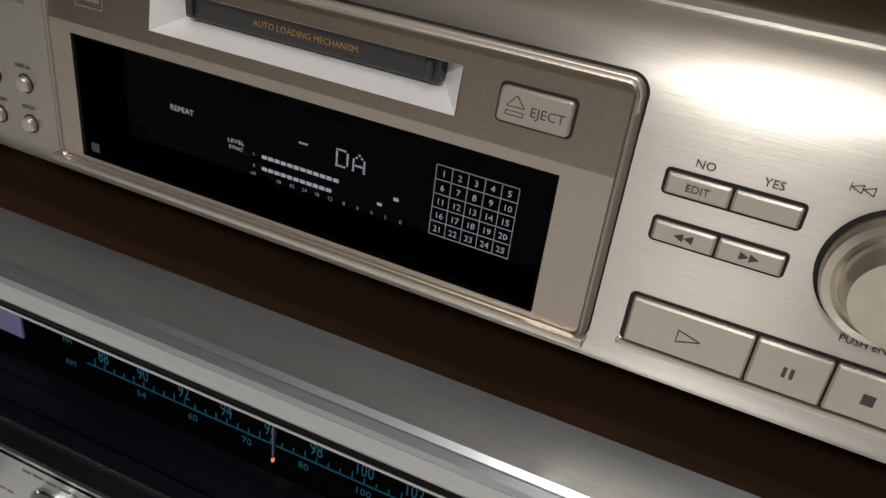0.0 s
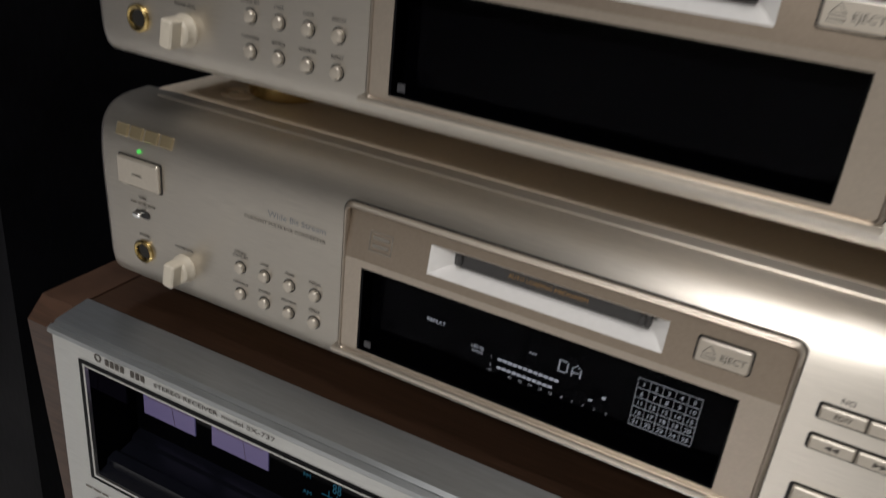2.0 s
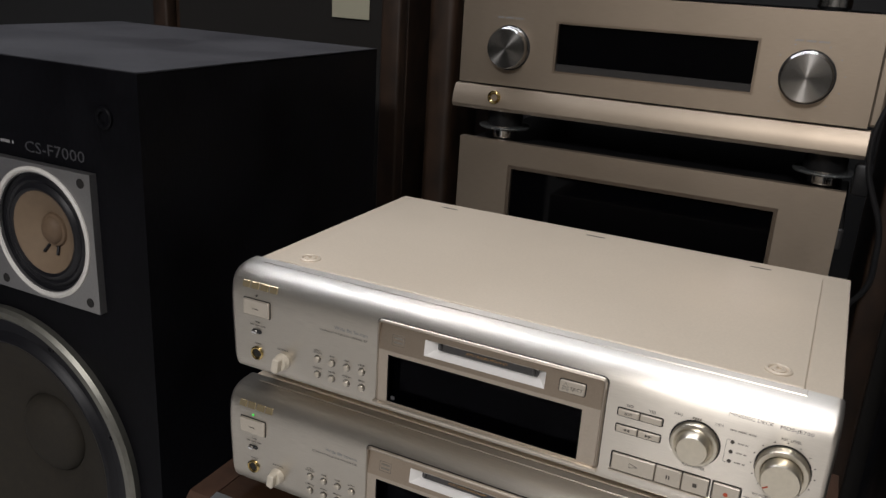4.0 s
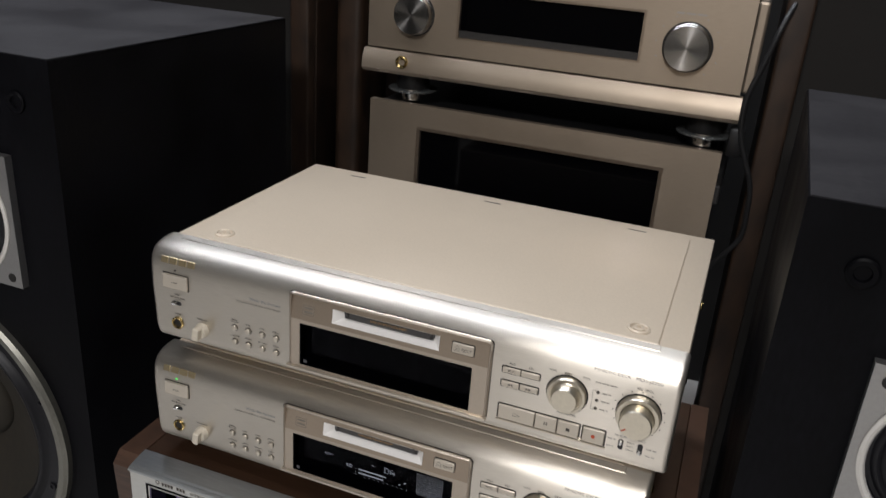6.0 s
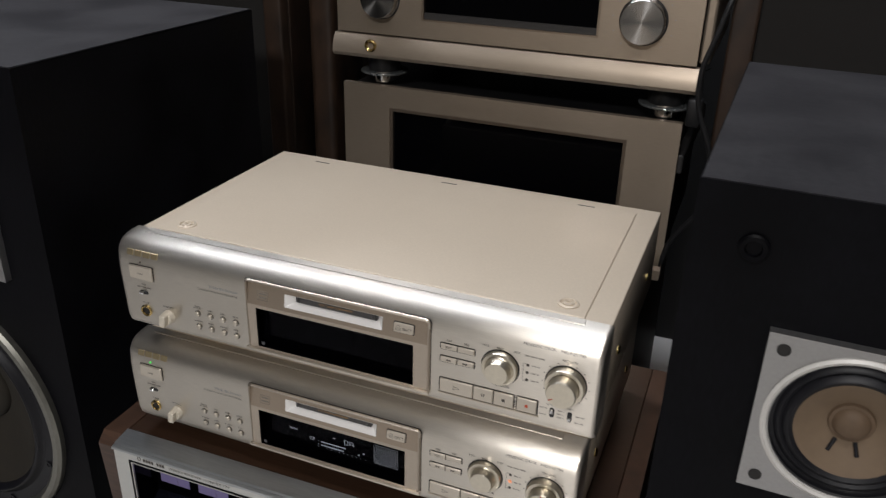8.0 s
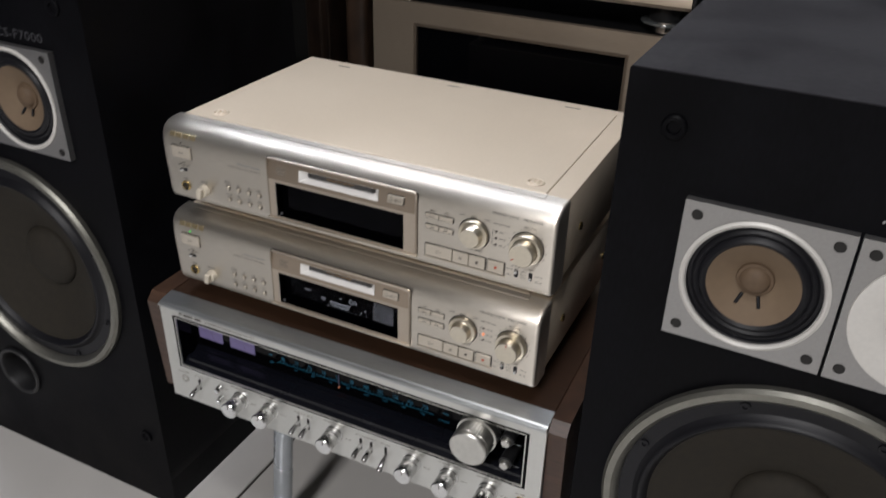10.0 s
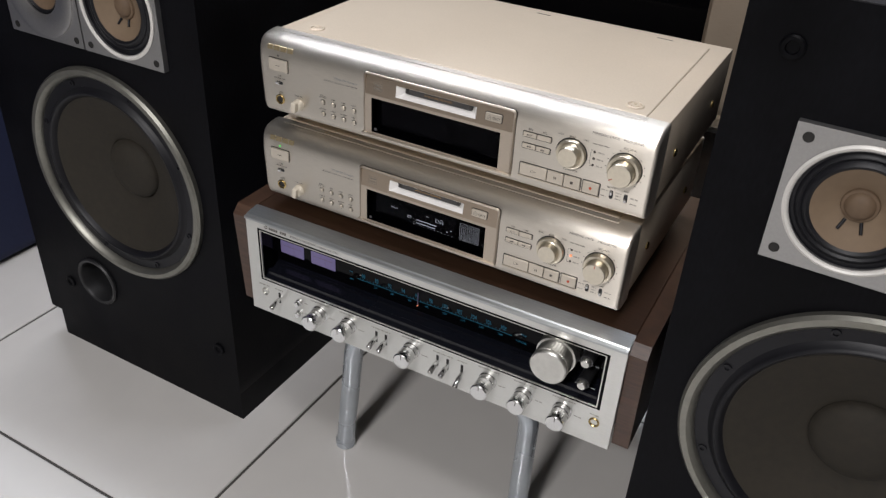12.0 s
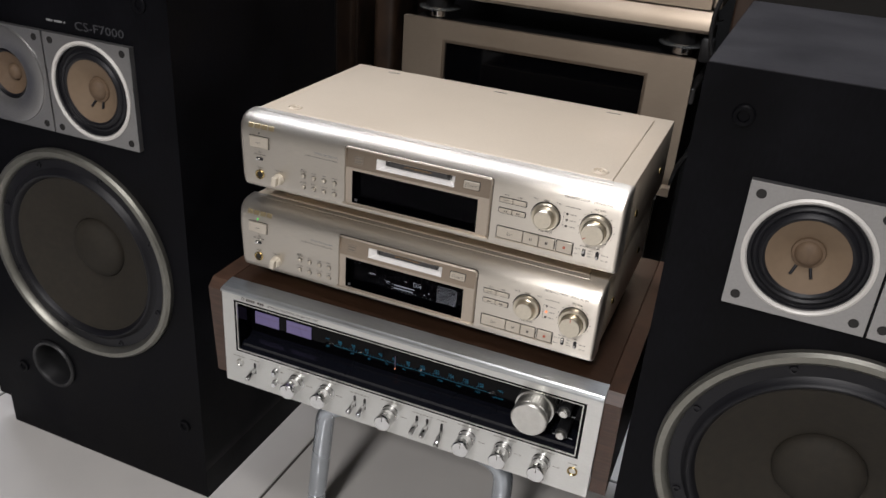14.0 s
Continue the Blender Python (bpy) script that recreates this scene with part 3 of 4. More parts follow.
    words("YES", 0.3266, 0.0530, 0.0019, INK, face, align="CENTER")
    # transport keys
    part("gap", rounded_plate(0.3050, 0.3672, 0.0068, 0.0202, 0.0015, -0.0002, 0.001), GAP, d)
    part("key_sill", box(0.3045, 0.3862, -0.0016, 0.001, 0.0052, 0.0068, 0.0006, 2), CHAMPAGNE, d)
    for a, b, mark in ((0.3062, 0.3335, "play"), (0.3341, 0.3500, "pause"), (0.3506, 0.3664, "stop"), (0.3690, 0.3846, "rec")):
        if mark == "rec":
            part("gap", rounded_plate(a - 0.0010, b + 0.0010, 0.0068, 0.0202, 0.0012, -0.0002, 0.001), GAP, d)
        key = part("transport_key", rounded_plate(a, b, 0.0076, 0.0194, 0.0005, -0.0018, 0.001, 0.0005), KEY, d, smooth=30)
        cx, cz, y = (a + b) / 2, 0.0134, -0.0019
        bm = bmesh.new()
        if mark == "play":
            q = ((cx - 0.0022, cz - 0.0016), (cx + 0.0030, cz), (cx - 0.0022, cz + 0.0016))
            for i in range(3):
                tube([(q[i][0], y, q[i][1]), (q[(i + 1) % 3][0], y, q[(i + 1) % 3][1])], 0.00014, 5, bm)
        elif mark == "pause":
            box(cx - 0.0012, cx - 0.0004, y - 0.0001, y + 0.0001, cz - 0.0013, cz + 0.0013, bm=bm)
            box(cx + 0.0004, cx + 0.0012, y - 0.0001, y + 0.0001, cz - 0.0013, cz + 0.0013, bm=bm)
        elif mark == "stop":
            box(cx - 0.0013, cx + 0.0013, y - 0.0001, y + 0.0001, cz - 0.0013, cz + 0.0013, bm=bm)
        else:
            lathe([(0.0014, 0.0018), (0.0014, 0.0020), (0, 0.0020)], (cx, 0, cz), "y", 20, bm)
        part("symbol", bm, RED_INK if mark == "rec" else INK, key)
    # jog dial
    part("gap", lathe([(0.0160, -0.001), (0.0160, 0.0002), (0, 0.0002)], (0.3540, 0, 0.0412), "y", 48, scale=0.95), GAP, d)
    jog = part("jog_dial", lathe([(0.0152, -0.001), (0.0152, 0.0030), (0.0146, 0.0042), (0.0128, 0.0046), (0.0118, 0.0042), (0.0112, 0.0046), (0.0100, 0.0100), (0.0094, 0.0110), (0, 0.0113)], (0.3540, 0, 0.0412), "y", 64, scale=0.93), SPUN, d, "spun champagne jog dial", 30)
    words("PUSH ENTER", 0.3555, 0.0243, 0.0017, INK, face, align="CENTER")
    bm = bmesh.new()
    for x, way in ((0.3424, -1), (0.3656, 1)):
        ends = [(x + way * 0.0026, 0.0566, x + way * 0.0026, 0.0584)]
        for k in (0.0, 0.0022):
            q = [(x + way * (k - 0.0018), 0.0566), (x + way * (k - 0.0018), 0.0584), (x + way * (k + 0.0003), 0.0575)]
            ends += [(*q[i], *q[(i + 1) % 3]) for i in range(3)]
        for xa, za, xb, zb2 in ends:
            tube([(xa, -0.0001, za), (xb, -0.0001, zb2)], 0.0001, 5, bm)
    part("symbol", bm, INK, face)
    bars(0.3505, 0.0567, 0.0070, 0.0015, FAINT_INK, face)
    # input lamps and record level knob
    bars(0.3725, 0.0560, 0.0160, 0.0010, FAINT_INK, face)
    for z in (0.0487, 0.0422, 0.0357):
        part("input_lamp", lathe([(0.0012, -0.001), (0.0012, 0.0003), (0.0008, 0.0008), (0, 0.0009)], (0.3750, 0, z), "y", 16), INK, d, smooth=40)
        bars(0.3780, z - 0.0004, 0.0062, 0.0009, FAINT_INK, face)
    tube_mark = tube(bend([(0.3738, -0.0002, 0.0500), (0.3716, -0.0002, 0.0500), (0.3716, -0.0002, 0.0345), (0.3738, -0.0002, 0.0345)], 0.001), 0.00012, 5)
    part("lettering", tube_mark, INK, face)
    words("MINIDISC DECK", 0.3700, 0.0652, 0.0021, INK, face, 0.0006, width=0.0250, tilt=16)
    words("MDS-JE700", 0.3985, 0.0652, 0.0021, INK, face, 0.0006, width=0.0180, tilt=16)
    words("REC LEVEL", 0.4060, 0.0588, 0.0017, INK, face, align="CENTER", y=-0.0001, tilt=6)
    kx, kz = 0.4045, 0.0400
    part("gap", lathe([(0.0172, -0.001), (0.0172, 0.0002), (0, 0.0002)], (kx, 0, kz), "y", 48, scale=0.92), GAP, d)
    level = part("record_level_knob", lathe([(0.0165, -0.001), (0.0165, 0.0055), (0.0158, 0.0066), (0.0132, 0.0070), (0.0126, 0.0066)], (kx, 0, kz), "y", 72, flutes=1, depth=0.0003, span=(0, 1), scale=0.91), SPUN, d, "two-ring record level knob", 30)
    part("inner_ring", lathe([(0.0124, 0.006), (0.0124, 0.0150), (0.0116, 0.0162), (0, 0.0165)], (kx, 0, kz), "y", 64, scale=0.90), SPUN, level, smooth=30)
    bm = bmesh.new()
    for i in range(13):
        a = radians(-140 + 280 * i / 12)
        lathe([(0.00045, 0.0001), (0.00045, 0.0003), (0, 0.0003)], (kx + 0.0176 * math.sin(a), 0, kz + 0.0176 * math.cos(a)), "y", 8, bm)
    part("scale_dots", bm, INK, face)
    for x, up in ((0.3962, True), (0.4097, False)):
        part("socket", rounded_plate(x - 0.0018, x + 0.0018, 0.0082, 0.0166, 0.0016, -0.0003, 0.001), BLACK, d)
        lo = 0.0124 if up else 0.0088
        part("slide_switch", rounded_plate(x - 0.0012, x + 0.0012, lo, lo + 0.0036, 0.0008, -0.0028, 0.0, 0.0005), CHROME, d, smooth=40)
    words("REC MODE", 0.3955, 0.0186, 0.0012, INK, face, align="CENTER")
    words("INPUT", 0.4100, 0.0186, 0.0012, INK, face, align="CENTER")
    for x, z, w in ((0.3868, 0.0148, 0.0058), (0.3868, 0.0088, 0.0050), (0.4003, 0.0150, 0.0052), (0.4003, 0.0120, 0.0048), (0.4003, 0.0090, 0.0052), (0.4140, 0.0135, 0.0070), (0.4140, 0.0080, 0.0066)):
        bars(x, z, w, 0.0009, FAINT_INK, face)
    return d, glass, level


def line_on_knob(level, angle, mat):
    """The pointer line on the inner ring."""
    kx, kz = 0.4045, 0.0400
    s, c = math.sin(radians(angle)), math.cos(radians(angle))
    part("pointer", tube([(kx + 0.0070 * s, -0.0165, kz + 0.0070 * c), (kx + 0.0104 * s, -0.0163, kz + 0.0104 * c)], 0.0004, 6), mat, level)


UPPER, LOWER = (-0.2040, 0.0, 0.5365), (-0.2115, 0.002, 0.4295)
upper, glass_u, level_u = deck()
lower = copy_thing(upper, pose(*LOWER))
upper.matrix_world = pose(*UPPER)
tagged(upper, "champagne minidisc deck, display dark, standing on another deck")
tagged(lower, "champagne minidisc deck with lit display, on a wooden receiver")
glass_l = next(o for o in lower.children if o.name.startswith("display_window"))
level_l = next(o for o in lower.children if o.name.startswith("record_level_knob"))
line_on_knob(level_u, -125, RED_INK)
line_on_knob(level_l, 0, RED_INK)


def lit_display(glass, d):
    y, kids = 0.0074, len(glass.children)
    words("REPEAT", 0.1682, 0.0282, 0.0016, GLOW, glass, y, width=0.0080)
    words("LEVEL", 0.1878, 0.0240, 0.0012, GLOW, glass, y, width=0.0055)
    words("SYNC", 0.1882, 0.0220, 0.0012, GLOW, glass, y, width=0.0047)
    words("L", 0.1962, 0.0222, 0.0010, DIM_GLOW, glass, y)
    words("R", 0.1962, 0.0186, 0.0010, DIM_GLOW, glass, y)
    words("-dB", 0.1952, 0.0162, 0.0010, DIM_GLOW, glass, y)
    cells = [(0.1992 + i * 0.00205, 0.0016, z, 0.0010) for z, n in ((0.0220, 12), (0.0184, 11)) for i in range(n)]
    cells += [(0.2398, 0.0014, 0.0221, 0.0009), (0.2352, 0.0014, 0.0193, 0.0008)] + [(x, 0.0007, 0.0300, 0.0005) for x in (0.2108, 0.2118, 0.2128)]
    for x, w, z, h in cells:
        part("level_segment", box(x, x + w, y, y + 0.0002, z, z + h), GLOW, glass)
    for s, x in (("40", 0.2040), ("32", 0.2082), ("24", 0.2122), ("18", 0.2162), ("12", 0.2203), ("8", 0.2250), ("6", 0.2292), ("4", 0.2334), ("2", 0.2375), ("0", 0.2420)):
        words(s, x, 0.0160, 0.0011, DIM_GLOW, glass, y)
    # dot letters
    bm = bmesh.new()
    for x, rows in ((0.2222, ("11110", "10001", "10001", "10001", "10001", "10001", "11110")), (0.2272, ("00100", "01010", "10001", "10001", "11111", "10001", "10001"))):
        for k, row in enumerate(rows):
            for i, c in enumerate(row):
                if c == "1":
                    box(x + i * 0.0008, x + i * 0.0008 + 0.0005, y, y + 0.0002, 0.0320 - k * 0.00078 - 0.0005, 0.0320 - k * 0.00078, bm=bm)
    part("dot_letters", bm, GLOW, glass, "lit dot letters D and A")
    # track calendar
    gx0, gx1, gz0, gz1 = 0.2506, 0.2724, 0.0162, 0.0360
    bm = bmesh.new()
    for i in range(6):
        bm = bmesh.new()
        x, z = gx0 + (gx1 - gx0) * i / 5, gz0 + (gz1 - gz0) * i / 5
        part("grid_line", box(x - 0.00009, x + 0.00009, y, y + 0.0002, gz0, gz1, bm=bm), DIM_GLOW, glass)
        part("grid_line", box(gx0, gx1, y, y + 0.0002, z - 0.00009, z + 0.00009), DIM_GLOW, glass)
    for n in range(25):
        words(str(n + 1), gx0 + (gx1 - gx0) * (n % 5 + 0.5) / 5, gz1 - (gz1 - gz0) * (n // 5 + 0.5) / 5 - 0.0009, 0.0017, GLOW, glass, y, "CENTER")
    for ob in list(glass.children)[kids:]:
        ob.data.transform(pose(-0.0069, 0, -0.0033) @ Matrix.Diagonal((1.0255, 1, 1, 1)))
    part("power_lamp", lathe([(0.0009, -0.001), (0.0009, 0.0004), (0, 0.0006)], (0.0217, 0, 0.0603), "y", 14), GREEN_LED, d, "lit green power lamp")
    part("input_lamp", lathe([(0.0013, -0.001), (0.0013, 0.0005), (0.0009, 0.0010), (0, 0.0011)], (0.3750, 0, 0.0422), "y", 14), RED_LED, d, "lit orange input lamp")


lit_display(glass_l, lower)
part("power_lamp", lathe([(0.0009, -0.001), (0.0009, 0.0004), (0, 0.0006)], (0.0217, 0, 0.0603), "y", 14), INK, upper)


# ---- receiver ----
def receiver():
    x, y, z = -0.228, -0.023, 0.2665
    d = root("stereo_receiver", x, y, z, "vintage silver stereo receiver in a walnut case", "stereo receiver", rz=0.8)
    W, H = 0.469, 0.1325
    case = part("case_top", box(0.0, W, 0.0225, 0.340, H - 0.004, H + 0.004, 0.001, 1), WALNUT_X, d, "walnut veneered top")
    part("chassis", box(0.0, W, 0.0365, 0.335, 0.004, H - 0.004), BLACK, d)
    for a, b in ((-0.0225, -0.0003), (W + 0.0003, W + 0.0185)):
        part("side_cheek", prism([(0.012, 0.0), (0.340, 0.0), (0.340, H + 0.004), (0.014, H + 0.004), (0.004, H - 0.006)], a, b), WALNUT, d, "walnut side cheek")
    wx0, wx1, wz0, wz1 = 0.0168, 0.4530, 0.0483, 0.1211
    face = part("front_panel", plate(0.0, W, 0.0, H - 0.003, [(wx0, wx1, wz0, wz1)], 0.0, 0.004), SILVER_FACE, d, "brushed aluminium control panel")
    part("top_rail", prism([(0.0, H - 0.0030), (-0.0016, H - 0.0028), (-0.0026, H - 0.0015), (-0.0022, H + 0.0004), (0.0, H + 0.0016), (0.0014, H + 0.0010), (0.0028, H + 0.0026), (0.022, H + 0.0052), (0.022, H - 0.006), (0.004, H - 0.006)], 0.0, W), SILVER_EDGE, d, "aluminium top rail", 25)
    # window: black reveal, thin bright trim, sloping black ledge, dial behind
    part("window_reveal", plate(wx0, wx1, wz0, wz1, [(wx0 + 0.0030, wx1 - 0.0030, wz0 + 0.0024, wz1 - 0.0018)], -0.0004, 0.036), GLOSS_BLACK, d)
    trim = plate(wx0 + 0.0030, wx1 - 0.0030, wz0 + 0.0024, wz1 - 0.0018, [(wx0 + 0.0042, wx1 - 0.0042, wz0 + 0.0038, wz1 - 0.0028)], -0.0008, 0.0012)
    part("window_trim", trim, NICKEL, d, "thin bright window trim")
    dial = part("dial_glass", box(wx0 + 0.003, wx1 - 0.003, 0.0293, 0.0350, wz0 + 0.003, wz1 - 0.003), GLOSS_BLACK, d, "black tuning dial glass")
    ledge = [(0.0005, wz0 + 0.0040), (0.0060, wz0 + 0.0062), (0.0066, wz0 + 0.0096), (0.0120, wz0 + 0.0112), (0.0150, wz0 + 0.0086), (0.0230, wz0 + 0.0104), (0.0236, wz0 + 0.0130), (0.0270, wz0 + 0.0138), (0.0291, wz0 + 0.0146), (0.0291, wz0 + 0.003), (0.0005, wz0 + 0.003)]
    part("dial_ledge", prism(ledge, wx0 + 0.0046, wx1 - 0.0046), material("blue_black_ledge", (0.005, 0.0055, 0.009), 0.25, vary=0.4, scale=60, rough_vary=0.05), d, "stepped blue-black ledge under the dial")
    yy = 0.0290
    for a, b in ((0.0262, 0.0606), (0.0717, 0.1067)):
        m = part("signal_meter", box(a, b, yy - 0.0005, yy + 0.0004, 0.0752, 0.0925), METER, d, "lit lilac signal meter")
        part("scale", box(a + 0.003, b - 0.003, yy - 0.0007, yy - 0.0004, 0.0860, 0.0866), METER_PRINT, m)
        part("needle", tube([((a + b) / 2 + 0.004, yy - 0.0007, 0.0760), ((a + b) / 2 + 0.002, yy - 0.0007, 0.0880)], 0.0002, 5), METER_PRINT, m)
    for i in range(11):
        words(str(88 + 2 * i), 0.1463 + 0.0181 * i, 0.0800, 0.0060, TEAL, dial, yy, "CENTER", width=0.0048 if i < 6 else 0.0062)
    words("FM", 0.1270, 0.0822, 0.0026, TEAL, dial, yy)
    words("AM", 0.1270, 0.0720, 0.0026, TEAL, dial, yy)
    words("MHz", 0.3480, 0.0815, 0.0026, TEAL, dial, yy)
    words("x10 kHz", 0.3430, 0.0715, 0.0026, TEAL, dial, yy)
    bm = bmesh.new()
    for i in range(41):
        xx = 0.1418 + 0.00453 * i
        box(xx, xx + 0.0003, yy - 0.0002, yy + 0.0002, 0.0772, 0.0792 if i % 4 else 0.0802, bm=bm)
    box(0.1380, 0.3380, yy - 0.0002, yy + 0.0002, 0.0766, 0.0769, bm=bm)
    part("tick_scale", bm, TEAL, dial)
    for i, s in enumerate(("54", "60", "70", "80", "100", "120", "140", "160")):
        words(s, 0.1630 + 0.0230 * i, 0.0715, 0.0030, TEAL, dial, yy, "CENTER")
    part("tuning_pointer", box(0.2202, 0.2208, yy - 0.0012, yy, 0.0700, 0.0880), METER_PRINT, d, "thin tuning pointer")
    part("pointer_lamp", box(0.2201, 0.2209, yy - 0.0014, yy - 0.0004, 0.0700, 0.0716), RED_LED, d)
    # tuning knob and two push buttons on the black field
    tx, tz = 0.3985, 0.1010
    part("tuning_knob", lathe([(0.0215, -0.026), (0.0215, 0.0060), (0.0196, 0.0068), (0.0196, 0.0210), (0.0190, 0.0218), (0.0190, 0.0232), (0.0196, 0.0240), (0.0196, 0.0268), (0.0184, 0.0280), (0, 0.0280)], (0, 0, 0), "y", 96, flutes=1, depth=0.0005, span=(3, 4)), NICKEL, d, "large satin silver tuning knob", 25).location = (tx, 0.005, tz - 0.004)
    for bz in (0.1045, 0.0755):
        part("button_collar", lathe([(0.0068, -0.032), (0.0068, 0.0016), (0.0050, 0.0020), (0.0050, -0.032)], (0.4310, 0, bz), "y", 32), BLACK, d, smooth=40)
        part("push_button", lathe([(0.0046, -0.032), (0.0046, 0.0060), (0.0040, 0.0068), (0, 0.0068)], (0.4310, 0, bz), "y", 32), NICKEL, d, smooth=40)
        bars(0.4200, bz - 0.0125, 0.0220, 0.0011, GREY_INK, dial, 0.0100)
    # control row
    part("headphone_socket", lathe([(0.0052, -0.001), (0.0052, 0.0012), (0.0044, 0.0016), (0.0034, 0.0008), (0.0034, -0.003), (0, -0.003)], (0.0215, 0, 0.0310), "y", 28), NICKEL, d, smooth=30)
    part("microphone_socket", lathe([(0.0058, -0.001), (0.0058, 0.0012), (0.0050, 0.0018), (0.0038, 0.0008), (0.0038, -0.003), (0, -0.003)], (0.4497, 0, 0.0300), "y", 28), BRASS, d, smooth=30)
    bars(0.0120, 0.0400, 0.0160, 0.0011, FAINT_INK, face)
    bars(0.4440, 0.0390, 0.0100, 0.0011, FAINT_INK, face)
    for kx in (0.1035, 0.1450, 0.2305, 0.3272, 0.3703, 0.4147):
        kz = 0.0298
        prof = [(0.0108, -0.001), (0.0108, 0.0015), (0.0098, 0.0022), (0.0098, 0.0072), (0.0092, 0.0080), (0.0096, 0.0086), (0.0096, 0.0205), (0.0100, 0.0212), (0.0100, 0.0235), (0.0090, 0.0246), (0, 0.0246)]
        k = part("control_knob", lathe(prof, (kx, 0, kz), "y", 64, flutes=1, depth=0.0004, span=(5, 6)), CHROME, d, "knurled bright control knob", 25)
        part("index_mark", box(kx - 0.0003, kx + 0.0003, -0.0249, -0.0245, kz + 0.003, kz + 0.0088), INK, k)
        words_x = kx - 0.0130
        bars(words_x, kz + 0.0140, 0.0260, 0.0011, FAINT_INK, face)
        bars(kx + 0.0130, kz - 0.0020, 0.0080, 0.0010, FAINT_INK, face)
    for tx2, up in ((0.0430, 0), (0.1830, 0), (0.1960, 0), (0.2640, 0), (0.2770, 0), (0.2950, -1)):
        tz2 = 0.0285
        part("lever_slot", rounded_plate(tx2 - 0.0016, tx2 + 0.0016, tz2 - 0.0075, tz2 + 0.0085, 0.0012, -0.0002, 0.001), GAP, d)
        bm = lathe([(0.0022, -0.002), (0.0022, 0.0030), (0.0030, 0.0060), (0.0032, 0.0170), (0.0026, 0.0185), (0, 0.0188)], (0, 0, 0), "y", 20)
        bm.transform(pose(tx2, 0, tz2 + 0.004 * up, 16 if not up else 28, 0, 0))
        part("lever_switch", bm, CHROME, d, smooth=35)
        bars(tx2 - 0.0060, tz2 + 0.0120, 0.0120, 0.0010, FAINT_INK, face)
    for kz in (0.0355, 0.0195):
        part("push_knob", lathe([(0.0042, -0.001), (0.0042, 0.0030), (0.0034, 0.0036), (0.0034, 0.0075), (0.0028, 0.0084), (0, 0.0084)], (0.0740, 0, kz), "y", 28), CHROME, d, smooth=35)
        bars(0.0800, kz, 0.0060, 0.0010, FAINT_INK, face)
    # maker's mark as plain bars, then the readable line
    bars(0.0347, 0.1240, 0.0254, 0.0034, INK, face, name="maker_mark")
    words("STEREO RECEIVER", 0.0647, 0.1243, 0.0024, INK, face, width=0.0369)
    words("model", 0.1038, 0.1243, 0.0024, INK, face, width=0.0116)
    words("SX-737", 0.1175, 0.1243, 0.0024, INK, face, width=0.0151)
    part("maker_mark", lathe([(0.0022, 0.0001), (0.0022, 0.0003), (0.0014, 0.0003), (0.0014, 0.0001)], (0.0300, 0, 0.1262), "y", 20), INK, face)
    for fx in (0.05, W - 0.05):
        for fy in (0.06, 0.28):
            part("foot", lathe([(0.014, -0.012), (0.016, -0.010), (0.017, 0.004), (0, 0.004)], (fx, fy, 0), "z", 24), BLACK, d, smooth=30)
    return d


receiver()


# ---- stool under the receiver ----
def stool():
    s = root("stool", 0.0, 0.17, 0.0, "low stool with bent silver tube legs under the receiver", "stool")
    part("seat", box(-0.19, 0.20, -0.13, 0.17, 0.2245, 0.2515, 0.012, 3), BLACK, s, "dark padded seat", 40)
    legs = (((-0.146, -0.118), (-0.121, -0.115)), ((0.128, -0.118), (0.121, -0.115)), ((-0.146, 0.15), (-0.121, 0.12)), ((0.128, 0.15), (0.121, 0.12)))
    for (ax, ay), (bx, by) in legs:
        inn = 0.07 if ax < 0 else -0.07
        line = bend([(ax, ay, 0.006), (bx - inn * 0.1, by, 0.208), (bx + inn, by + 0.01, 0.214)], 0.028)
        leg = part("leg", tube(line, 0.0128, 20), PAINTED_TUBE, s, smooth=60)
        part("foot_cap", lathe([(0.0122, 0.0), (0.0140, 0.002), (0.0140, 0.012), (0.0128, 0.014), (0, 0.014)], (ax, ay, 0), "z", 20), PAINTED_TUBE, leg, smooth=40)


stool()


# ---- loudspeakers ----
def holed(x0, x1, z0, z1, cx, cz, r, y0, y1, bm=None):
    """An upright slab from y0 (front) to y1 with a round opening through it."""
    bm = bm or bmesh.new()
    turns = [2 * math.pi * i / 96 for i in range(96)] + [math.atan2(z - cz, x - cx) % (2 * math.pi) for x in (x0, x1) for z in (z0, z1)]
    rings = {}
    for y in (y0, y1):
        inner, outer = [], []
        for a in sorted(set(round(t, 6) for t in turns)):
            c, q = math.cos(a), math.sin(a)
            reach = min([(x1 - cx) / c if c > 1e-9 else (x0 - cx) / c if c < -1e-9 else 9, (z1 - cz) / q if q > 1e-9 else (z0 - cz) / q if q < -1e-9 else 9])
            inner.append(bm.verts.new((cx + r * c, y, cz + r * q)))
            outer.append(bm.verts.new((cx + reach * c, y, cz + reach * q)))
        rings[y] = (inner, outer)
        for i in range(len(inner)):
            k = (i + 1) % len(inner)
            bm.faces.new((inner[i], inner[k], outer[k], outer[i]))
    for j in (0, 1):
        a, b = rings[y0][j], rings[y1][j]
        for i in range(len(a)):
            k = (i + 1) % len(a)
            bm.faces.new((a[i], a[k], b[k], b[i]))
    return bm


SP_W, SP_H, SP_D = 0.407, 0.751, 0.362


